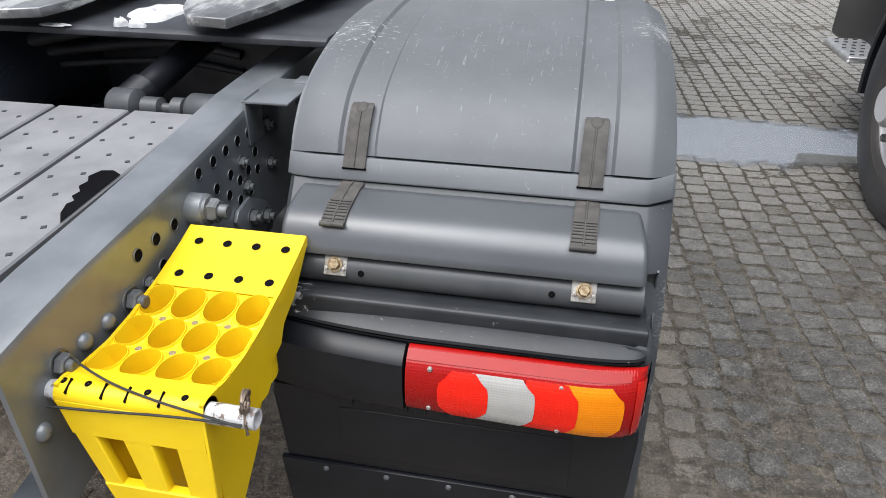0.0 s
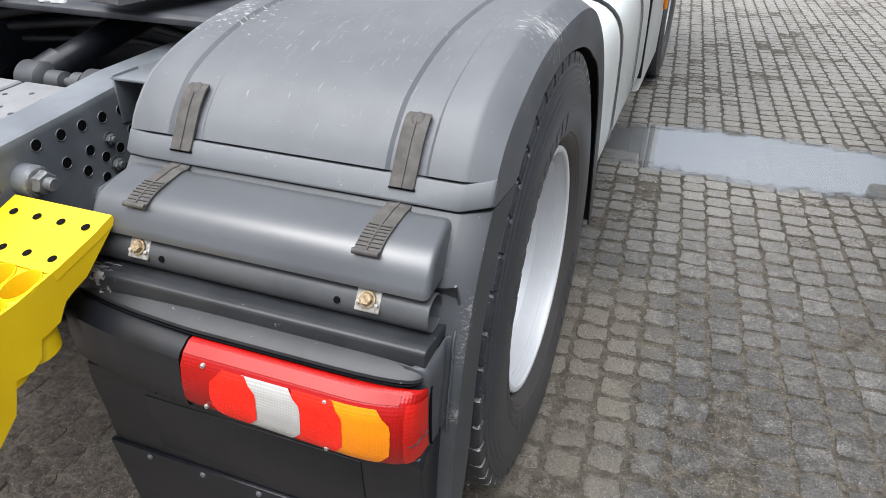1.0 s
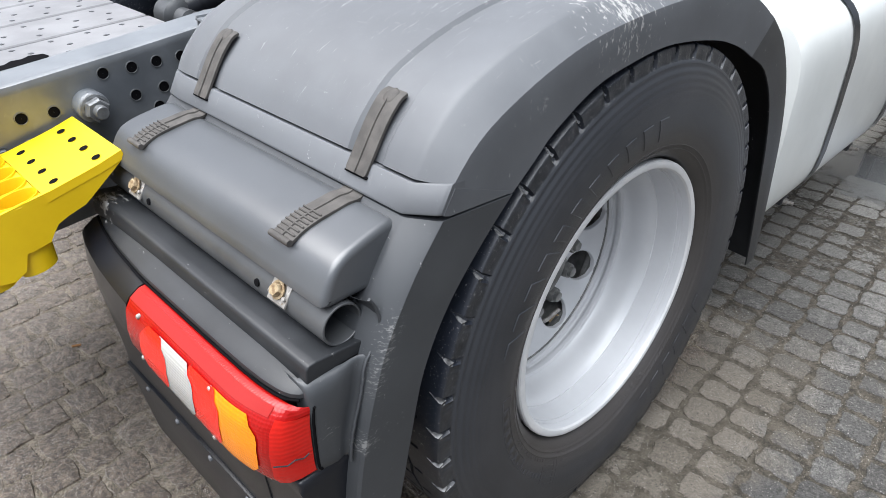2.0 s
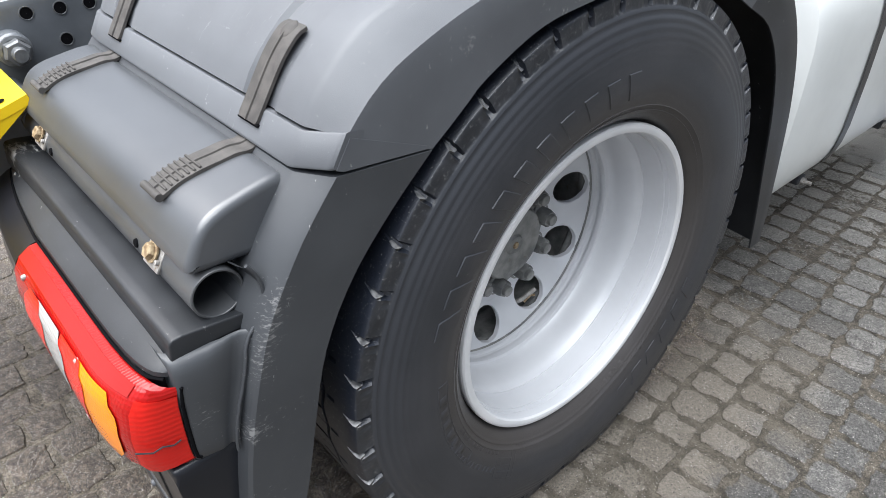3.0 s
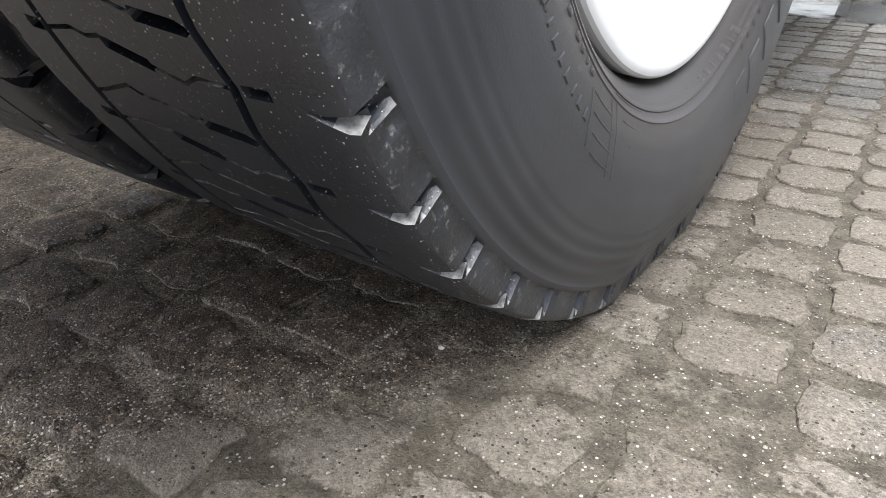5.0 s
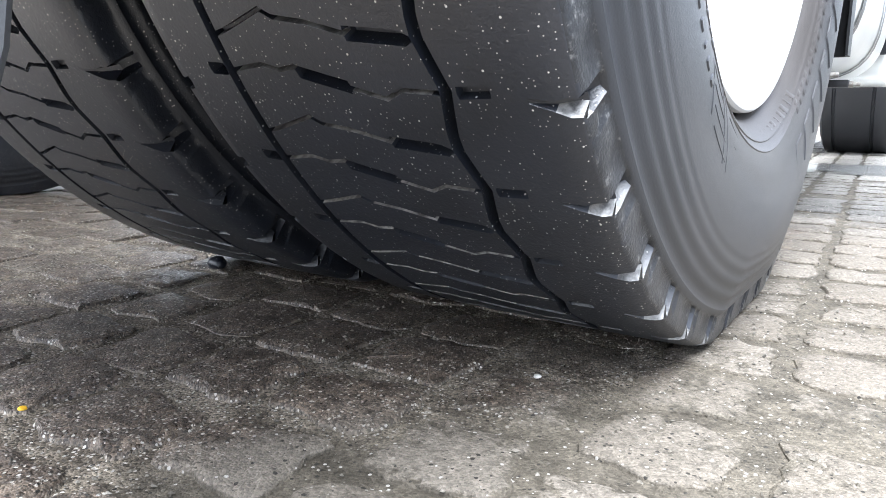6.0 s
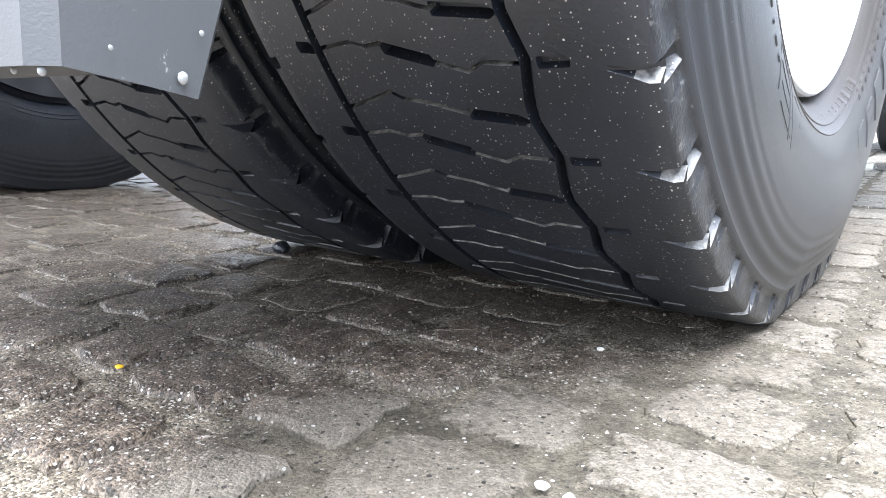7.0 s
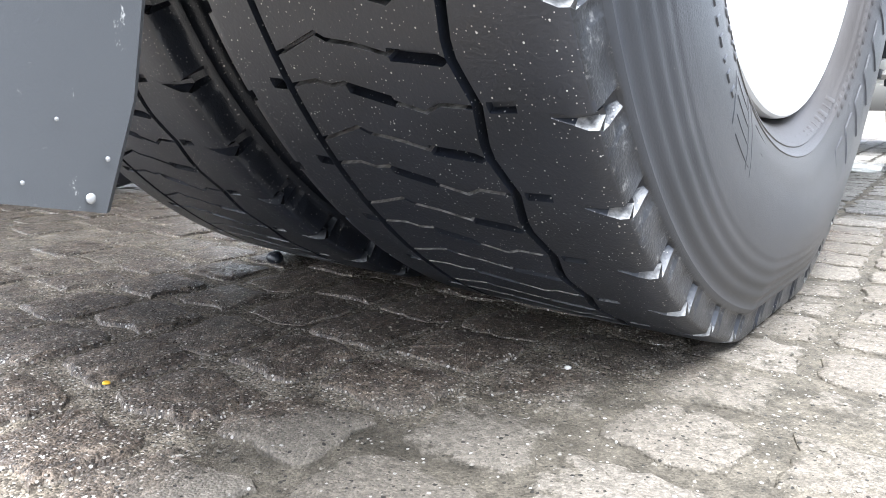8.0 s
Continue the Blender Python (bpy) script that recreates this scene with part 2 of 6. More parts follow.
def lens_material(name, colour, rough=0.12, ribs=420.0):
    m = bpy.data.materials.new(name)
    m.use_nodes = True
    nt = m.node_tree
    b = nt.nodes["Principled BSDF"]
    fine = noise_node(nt, 30.0, 3.0)
    lo = tuple(c * 0.8 for c in colour)
    nt.links.new(ramp_between(nt, fine.outputs["Fac"], lo, colour), b.inputs["Base Color"])
    b.inputs["Roughness"].default_value = rough
    b.inputs["Coat Weight"].default_value = 0.10
    b.inputs["Coat Roughness"].default_value = 0.05
    b.inputs["Specular IOR Level"].default_value = 0.28
    b.inputs["Subsurface Weight"].default_value = 0.06
    b.inputs["Subsurface Radius"].default_value = (0.01, 0.004, 0.002)
    if ribs:
        tc = nt.nodes.new("ShaderNodeTexCoord")
        heights = []
        for axis in ("X", "Z"):
            w = nt.nodes.new("ShaderNodeTexWave")
            w.wave_type, w.bands_direction = "BANDS", axis
            w.inputs["Scale"].default_value = ribs / 6.283
            nt.links.new(tc.outputs["Object"], w.inputs["Vector"])
            heights.append(w.outputs["Fac"])
        add = nt.nodes.new("ShaderNodeMath")
        nt.links.new(heights[0], add.inputs[0])
        nt.links.new(heights[1], add.inputs[1])
        bp = nt.nodes.new("ShaderNodeBump")
        bp.inputs["Strength"].default_value = 0.22
        bp.inputs["Distance"].default_value = 0.0010
        nt.links.new(add.outputs[0], bp.inputs["Height"])
        nt.links.new(bp.outputs["Normal"], b.inputs["Normal"])
    return m


RED = lens_material("red_lens", (0.36, 0.006, 0.005))
RED_SMOOTH = lens_material("red_lens_smooth", (0.34, 0.014, 0.012), 0.3, 0)
RED_BRIGHT = lens_material("bright_red_lens", (0.90, 0.020, 0.008))
RED_SMOOTH.node_tree.nodes["Principled BSDF"].inputs["Specular IOR Level"].default_value = 0.25
RED_SMOOTH.node_tree.nodes["Principled BSDF"].inputs["Coat Weight"].default_value = 0.05
RED_SIDE = lens_material("side_red_lens", (0.62, 0.016, 0.010), 0.2, 300)
CLEAR = lens_material("clear_lens", (0.47, 0.46, 0.44))
AMBER = lens_material("amber_lens", (0.90, 0.26, 0.004))


# ---------------------------------------------------------------- mesh helpers
def shade(me, angle=38):
    me.shade_smooth()
    me.set_sharp_from_angle(angle=radians(angle))


def part(name, bm, material, parent=None, label="", angle=38, normals=True):
    me = bpy.data.meshes.new(name)
    if normals:
        bmesh.ops.recalc_face_normals(bm, faces=bm.faces)
    bm.to_mesh(me)
    bm.free()
    me.materials.append(material)
    shade(me, angle)
    ob = new(name, me)
    if parent:
        ob.parent = parent
        ob.matrix_parent_inverse = Matrix.Translation(-parent.matrix_basis.translation) if parent.type == "EMPTY" else Matrix.Identity(4)
    if label:
        tagged(ob, label)
    return ob


def again(ob, m):
    """Another piece on the same mesh, under the same parent."""
    o = ob.copy()
    scene.collection.objects.link(o)
    o.matrix_basis = m
    return o


def thing(name, x, y, z, label, category, group=""):
    e = new(name)
    e.empty_display_size = 0.1
    e.location = (x, y, z)
    return tagged(e, label, category, group)


def grid(bm, rows, closed_u=False, closed_v=False):
    """Faces between rows of points; u runs along a row, v from row to row."""
    vs = [[bm.verts.new(p) for p in r] for r in rows]
    nv, nu = len(vs), len(vs[0])
    for i in range(nv if closed_v else nv - 1):
        a, b = vs[i], vs[(i + 1) % nv]
        for j in range(nu if closed_u else nu - 1):
            k = (j + 1) % nu
            bm.faces.new((a[j], a[k], b[k], b[j]))
    return vs


def prism(bm, yz, x0, x1, bevel=0.0, segments=3):
    """A solid with the outline yz, drawn along x."""
    a = [bm.verts.new((x0, y, z)) for y, z in yz]
    b = [bm.verts.new((x1, y, z)) for y, z in yz]
    fs = [bm.faces.new(a), bm.faces.new(b[::-1])]
    n = len(yz)
    for i in range(n):
        fs.append(bm.faces.new((a[i], b[i], b[(i + 1) % n], a[(i + 1) % n])))
    if bevel:
        es = list({e for f in fs for e in f.edges})
        bmesh.ops.bevel(bm, geom=es, offset=bevel, segments=segments, profile=0.5, affect="EDGES", clamp_overlap=True)
    return bm


def soft_prism(bm, yz, x0, x1, r, n=5, soft0=True):
    """A solid with the outline yz drawn along x, its two ends rounded off by r."""
    k = len(yz)
    turn = sum(yz[i][0] * yz[(i + 1) % k][1] - yz[(i + 1) % k][0] * yz[i][1] for i in range(k))
    pull = []
    for i in range(k):
        a, b, c = Vector(yz[i - 1]), Vector(yz[i]), Vector(yz[(i + 1) % k])
        t = ((b - a).normalized() + (c - b).normalized()).normalized()
        pull.append(Vector((-t.y, t.x)) if turn > 0 else Vector((t.y, -t.x)))
    steps = []
    for i in range(n + 1):
        f = math.pi / 2 * i / n
        steps.append((x1 - r * (1 - math.sin(f)), r * (1 - math.cos(f))))
    stations = [(x0 + x1 - x, d) for x, d in reversed(steps)] if soft0 else [(x0, 0.0)]
    rows = [[(x, yz[i][0] + pull[i].x * d, yz[i][1] + pull[i].y * d) for i in range(k)] for x, d in stations + steps]
    vs = grid(bm, rows, closed_u=True)
    bm.faces.new(vs[0])
    bm.faces.new(vs[-1][::-1])
    return bm


def box(bm, c, s, bevel=0.0, segments=2, m=None):
    geo = bmesh.ops.create_cube(bm, size=1.0)
    vs = geo["verts"]
    for v in vs:
        v.co = Vector((c[0] + v.co.x * s[0], c[1] + v.co.y * s[1], c[2] + v.co.z * s[2]))
    if m is not None:
        for v in vs:
            v.co = m @ v.co
    if bevel:
        es = list({e for v in vs for e in v.link_edges})
        bmesh.ops.bevel(bm, geom=es, offset=bevel, segments=segments, profile=0.5, affect="EDGES", clamp_overlap=True)
    return bm


def lathe(bm, profile, n=64, axis="x", centre=(0, 0, 0)):
    """Turns (along, radius) pairs round an axis through centre."""
    rows = []
    for i in range(n):
        a = 2 * math.pi * i / n
        c, s = math.cos(a), math.sin(a)
        row = []
        for u, r in profile:
            p = {"x": (u, r * c, r * s), "y": (r * s, u, r * c), "z": (r * c, r * s, u)}[axis]
            row.append((p[0] + centre[0], p[1] + centre[1], p[2] + centre[2]))
        rows.append(row)
    grid(bm, rows, closed_v=True)
    return bm


def tube_along(bm, pts, r, n=8, caps=True):
    """A round bar along a line of points."""
    pts = [Vector(p) for p in pts]
    rows = []
    up = Vector((0.13, 0.31, 1)).normalized()
    for i, p in enumerate(pts):
        d = (pts[min(i + 1, len(pts) - 1)] - pts[max(i - 1, 0)]).normalized()
        u = d.cross(up).normalized()
        w = u.cross(d)
        rows.append([p + r * (math.cos(2 * math.pi * k / n) * u + math.sin(2 * math.pi * k / n) * w) for k in range(n)])
    vs = grid(bm, rows, closed_u=True)
    if caps:
        bm.faces.new(vs[0])
        bm.faces.new(vs[-1][::-1])
    return bm


def hexagon(bm, r, h, z0=0.0, flat=0.86):
    """A bolt head along +x from x=z0, with a chamfered top and a washer face."""
    prof = [(z0, r), (z0 + h * 0.8, r), (z0 + h, r * flat)]
    rows = [[(u, q * math.cos(math.pi * k / 3), q * math.sin(math.pi * k / 3)) for u, q in prof] for k in range(6)]
    vs = grid(bm, rows, closed_v=True)
    bm.faces.new([v[-1] for v in vs])
    return bm


def spline(points, n):
    """n points along a smooth line through the given ones, evenly spaced."""
    P = [Vector((*p, 0)) if len(p) == 2 else Vector(p) for p in points]
    out = []
    for i in range(len(P) - 1):
        p0, p1, p2, p3 = P[max(i - 1, 0)], P[i], P[i + 1], P[min(i + 2, len(P) - 1)]
        for k in range(20):
            t = k / 20
            out.append(0.5 * ((2 * p1) + (p2 - p0) * t + (2 * p0 - 5 * p1 + 4 * p2 - p3) * t * t + (3 * p1 - p0 - 3 * p2 + p3) * t ** 3))
    out.append(P[-1])
    acc = [0.0]
    for a, b in zip(out, out[1:]):
        acc.append(acc[-1] + (b - a).length)
    res, j = [], 0
    for k in range(n):
        s = acc[-1] * k / (n - 1)
        while j < len(acc) - 2 and acc[j + 1] < s:
            j += 1
        f = (s - acc[j]) / max(acc[j + 1] - acc[j], 1e-9)
        res.append(out[j].lerp(out[j + 1], min(f, 1)))
    return [tuple(p) if len(points[0]) == 3 else (p.x, p.y) for p in res]


H = 0.502

# ---------------------------------------------------------------- tyres and wheels
PITCHES = 47
STEP = 2 * math.pi / PITCHES
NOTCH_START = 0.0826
MID = -0.140
TREAD_R = 0.5142
TREAD_MID = 0.0125
PAIR = 0.366


def table(points, x):
    """Straight lines between (x, value) pairs."""
    if x <= points[0][0]:
        return points[0][1]
    for (x0, v0), (x1, v1) in zip(points, points[1:]):
        if x <= x1:
            return v0 + (v1 - v0) * (x - x0) / (x1 - x0)
    return points[-1][1]


# the two lines that cross the tread in every pitch: place across, share of a pitch
LINE_A = [(-0.120, 0.77), (-0.112, 0.72), (-0.0886, 0.60), (-0.067, 0.63), (-0.040, 0.585), (-0.027, 0.645), (-0.0135, 0.62), (-0.0130, 0.665), (0.0225, 0.825), (0.045, 0.935), (0.057, 0.855),
          (0.080, 0.89), (0.112, 0.885), (0.139, 1.00), (0.157, 1.07)]
LINE_B = [(-0.0715, 0.30), (-0.057, 0.26), (-0.022, 0.115), (-0.014, 0.19), (0.008, 0.25), (0.033, 0.365), (0.080, 0.455)]
BULGE = [(0.284, 0.118), (0.2985, 0.121), (0.302, 0.127), (0.306, 0.139), (0.320, 0.1530), (0.338, 0.1620), (0.358, 0.1668), (0.380, 0.1700), (0.400, 0.1712), (0.4185, 0.1712),
         (0.4325, 0.1702), (0.445, 0.1684), (0.457, 0.1657), (0.468, 0.1622), (0.4780, 0.1585), (0.4830, 0.1568)]


def wall_at(r):
    """How far the tyre wall stands out at radius r, with its soft moulded ridges."""
    x = table(BULGE, r)
    if 0.428 < r < 0.479:
        f = (r - 0.428) / 0.051
        x += 0.0007 * f ** 0.5 * math.cos(2 * math.pi * 4 * f)
    if 0.4785 < r < 0.4835:
        x += 0.0014
    if 0.3225 < r < 0.3265 or 0.333 < r < 0.3355:
        x += 0.0012
    return x


SIDE = [(0.118, 0.284)] + [(wall_at(r), r) for r in (0.2985, 0.302, 0.306, 0.313, 0.320, 0.3222, 0.3232, 0.3258, 0.3268, 0.3325, 0.3335, 0.3350, 0.3360, 0.347, 0.358, 0.369, 0.380, 0.390, 0.400, 0.410, 0.4185)]
SIDE += [(wall_at(0.428 + i * 0.051 / 28), 0.428 + i * 0.051 / 28) for i in range(29)] + [(wall_at(0.4790), 0.4790), (wall_at(0.4825), 0.4825)]


def zigzag(phase):
    return 0.0038 * (abs(((phase - 0.87) % 1.0) * 2 - 1) * 2 - 1)


def crown_at(x):
    """The radius of the worn tread, almost flat, rounded at its two borders."""
    u = abs(x - TREAD_MID)
    return TREAD_R - 0.0012 * (u / 0.14) ** 2 - 0.0030 * max(0.0, (u - 0.127) / 0.0125) ** 2


def settle_tyre(x, y, z):
    """Lets the foot of the tyre go flat on the ground and its walls bulge there."""
    r = math.hypot(y, z)
    a = math.atan2(y, -z)
    if abs(a) < 0.9:
        sag = max(0.0, TREAD_R * math.cos(a) - H + 0.0005)
        z += sag * min(1.0, max(0.0, (r - 0.39) / 0.085))
        if 0.31 < r < 0.50:
            x += math.copysign(0.0075, x - TREAD_MID) * math.exp(-(a / 0.30) ** 2) * math.sin(math.pi * (r - 0.31) / 0.19)
    return x, y, z


def tyre_mesh():
    """One drive tyre round the x axis, with its blocks, notches and ringed sidewall."""
    rows = []
    stations = []
    for k in range(PITCHES):
        # two crossing lines a pitch: which line, and the place across it
        for line in (1, 0):
            for e in (-0.5, -0.42, 0.42, 0.5):
                stations.append((k, line, e))
            stations.append((k, line, None))
            stations.append((k, line, "far"))
    ragged = random.Random(5)
    tread_cols = [(0.1537, 0), (0.1525, 0), (0.1490, 0), (0.1425, 0), (0.1300, 0), (0.1185, 0), (0.1105, 0), (0.1100, 0), (0.0915, 0), (0.0910, 0),
                  (0.0848, 1), (0.0843, 2), (0.0777, 2), (0.0772, 1), (0.0720, 4), (0.0640, 0), (0.0570, 0), (0.0510, 0), (0.0450, 0), (0.0345, 0), (0.0335, 0), (0.0330, 0), (0.0230, 0), (0.0222, 0), (0.0080, 0), (-0.0020, 0),
                  (-0.0125, 0), (-0.0132, 0), (-0.0140, 0), (-0.0220, 0), (-0.0270, 0), (-0.0335, 0), (-0.0400, 0), (-0.0490, 0), (-0.0570, 0), (-0.0620, 0),
                  (-0.0657, 0), (-0.0662, 3), (-0.0728, 3), (-0.0733, 0), (-0.0740, 0), (-0.0880, 0), (-0.0886, 0), (-0.1000, 0), (-0.1120, 0), (-0.1160, 0), (-0.1166, 0), (-0.1225, 0), (-0.1255, 0), (-0.1272, 0)]
    for k, line, e in stations:
        row = []

        def angle_of(x, wide):
            f_a, f_b = table(LINE_A, x), table(LINE_B, x)
            own, other = (f_a, f_b + 1.0) if line == 0 else (f_b, f_a)
            half = 0.5 * wide / (0.512 * STEP)
            if e is None:
                ph = own + (other - own) * 0.36
            elif e == "far":
                ph = own + (other - own) * 0.68
            else:
                ph = own + (e if abs(e) == 0.5 else e * 0.55 if line == 0 and x > 0.142 else e * 0.78) * 2 * half
            return NOTCH_START + (k + ph) * STEP

        def put(x, r, ang):
            row.append(settle_tyre(x, -r * math.cos(ang), -r * math.sin(ang)))

        floor = e in (-0.42, 0.42)
        # outer sidewall: evenly round
        for x, r in SIDE:
            put(x, r, angle_of(0.157, 0.014))
        # shoulder face with a long recess between the notches
        notch = floor and line == 0
        rag = ragged.uniform(-0.0014, 0.0012)
        between = e in (None, "far")
        for x, r, cut, dent in ((0.1570, 0.4838, 0.0, 0.0), (0.1563, 0.4852, 0.003, 0.0008), (0.1560, 0.4895, 0.006, 0.0014), (0.1557, 0.4960 + rag, 0.009, 0.0014), (0.1554, 0.5025 + rag, 0.010, 0.0), (0.1547 + rag * 0.4, 0.5068, 0.011, 0.0)):
            d = cut if notch else dent if between else 0.0
            put(x - d, r - d * 0.3, angle_of(0.157, 0.014))
        for x, kind in tread_cols:
            crown = crown_at(x)
            wide = 0.0032
            deep = 0.0
            if line == 0 and -0.0134 <= x <= 0.0224:
                wide = 0.0085
            if line == 1 and 0.0334 <= x <= 0.0765:
                wide = 0.0085
            if -0.0662 <= x <= 0.0765 and floor:
                deep = 0.010 if wide > 0.004 else 0.007
            if line == 0 and x >= 0.1420:
                wide = 0.011 if x > 0.146 else 0.006
                if floor:
                    deep = 0.010 if x > 0.146 else 0.005
            if line == 0 and 0.0912 <= x <= 0.1102:
                wide = 0.0075
                if floor:
                    deep = 0.005
            if line == 0 and -0.0882 <= x <= -0.0738:
                wide = 0.0085
                if floor:
                    deep = 0.010
            if line == 0 and x <= -0.1163:
                wide = 0.009
                if floor:
                    deep = 0.012
            xs = x
            ang = angle_of(x, wide)
            if kind in (1, 2, 4):
                xs = x + zigzag((ang - NOTCH_START) / STEP)
            if kind in (2, 3):
                deep = max(deep, 0.011)
            put(xs, crown - deep, ang)
        for x, r in reversed(SIDE):
            put(2 * TREAD_MID - x, r, angle_of(-0.15, 0.012))
        rows.append(row)
    bm = bmesh.new()
    grid(bm, rows, closed_v=True)
    return bm


def plain_tyre(bm, n=96):
    prof = SIDE + [(0.1532, 0.499), (0.147, 0.503), (0.08, 0.506), (0.075, 0.496), (0.068, 0.496), (0.063, 0.507), (0.0, 0.509), (-0.09, 0.506),
                   (-0.095, 0.496), (-0.102, 0.496), (-0.107, 0.506), (-0.147, 0.503)] + [(-x, r) for x, r in reversed(SIDE)]
    lathe(bm, prof, n)
    for v in bm.verts:
        v.co.z = max(v.co.z, -H + 0.002)
    return bm


# rim, seen from its hollow outer side: along x from the flange at 0 inwards
RIM_LINE = [(-0.024, 0.2900), (-0.022, 0.2965), (-0.016, 0.2985), (-0.004, 0.2992), (0.0010, 0.2985), (0.0035, 0.2965), (0.0042, 0.2935), (0.0042, 0.2890), (0.0028, 0.2850), (-0.0010, 0.2828), (-0.010, 0.2816),
            (-0.0170, 0.2812), (-0.0174, 0.2802), (-0.0265, 0.2796), (-0.0272, 0.2772), (-0.034, 0.2766), (-0.050, 0.2758), (-0.066, 0.2746), (-0.0715, 0.2738), (-0.0722, 0.2712), (-0.078, 0.2690), (-0.083, 0.2664), (-0.090, 0.2640), (-0.104, 0.2614), (-0.122, 0.2594),
            (-0.138, 0.2572), (-0.144, 0.2540), (-0.147, 0.2485), (-0.153, 0.2470), (-0.158, 0.2480), (-0.161, 0.2525), (-0.166, 0.2540), (-0.171, 0.2525), (-0.174, 0.2480), (-0.180, 0.2465), (-0.184, 0.2500)]
FLANGE = [(-0.0045, 0.2998), (0.0012, 0.2992), (0.0040, 0.2970), (0.0049, 0.2936), (0.0049, 0.2890), (0.0034, 0.2846), (-0.0006, 0.2822)]


def ring_to_box(half_w, r0, r1, cr, hr, per_side=6):
    """Points round a box and the points of a circle in it at the same bearings."""
    lo, hi = r0 - cr, r1 - cr
    corners = [(hi, -half_w), (hi, half_w), (lo, half_w), (lo, -half_w)]
    outer = []
    for k in range(4):
        (a0, b0), (a1, b1) = corners[k], corners[(k + 1) % 4]
        outer += [(a0 + (a1 - a0) * i / per_side, b0 + (b1 - b0) * i / per_side) for i in range(per_side)]
    ring = [(hr * math.cos(math.atan2(b, a)), hr * math.sin(math.atan2(b, a))) for a, b in outer]
    return outer, ring


def wheel_disc(bm, holes=10, turn=0.0):
    """The dished disc with its round hand holes, from radius 0.25 to 0.165."""
    cr, hr = 0.2090, 0.0375

    def depth(r):
        return table([(0.085, -0.222), (0.120, -0.222), (0.165, -0.224), (0.200, -0.212), (0.235, -0.196), (0.250, -0.184)], r)

    outer, ring = ring_to_box(math.pi / holes * cr, 0.163, 0.250, cr, hr)
    for h in range(holes):
        a0 = turn + 2 * math.pi * h / holes

        def place(p, back=0.0):
            r, ang = cr + p[0], a0 + p[1] / cr
            return (depth(r) - back, r * math.cos(ang), r * math.sin(ang))

        rows = [[place(p, 0.012) for p in ring], [place(p, 0.002) for p in ring], [place((p[0] * 1.06, p[1] * 1.06)) for p in ring], [place(p) for p in outer]]
        grid(bm, rows, closed_u=True)
    return bm


def wheel_face():
    bm = bmesh.new()
    lathe(bm, RIM_LINE, 128)
    wheel_disc(bm, 10, math.radians(-62 + 0))
    lathe(bm, [(-0.224, 0.165), (-0.222, 0.150), (-0.222, 0.120), (-0.222, 0.085)], 80)
    bmesh.ops.remove_doubles(bm, verts=bm.verts, dist=0.0008)
    return bm


def raised_marks(bm, marks, lift=0.0012):
    """A raised plain shape on the outer tyre wall, its border sloping: (angle, span, radius, height, lean)."""
    for ang, span, r0, tall, lean in marks:
        n, m_ = max(1, int(span / 0.03)), max(1, int(tall / 0.008))
        edge_s, edge_r = min(0.3, 0.0011 / (span * r0)), min(0.3, 0.0011 / tall)
        ss = [0.0] + [edge_s + (1 - 2 * edge_s) * i / n for i in range(n + 1)] + [1.0]
        rr = [0.0] + [edge_r + (1 - 2 * edge_r) * j / m_ for j in range(m_ + 1)] + [1.0]
        rows = []
        for g in rr:
            r = r0 + tall * g
            rows.append([(wall_at(r) + (0.0001 if f in (0.0, 1.0) or g in (0.0, 1.0) else lift), -r * math.cos(ang + span * (f - 0.5) + lean * (g - 0.5)), r * math.sin(ang + span * (f - 0.5) + lean * (g - 0.5))) for f in ss])
        grid(bm, rows)


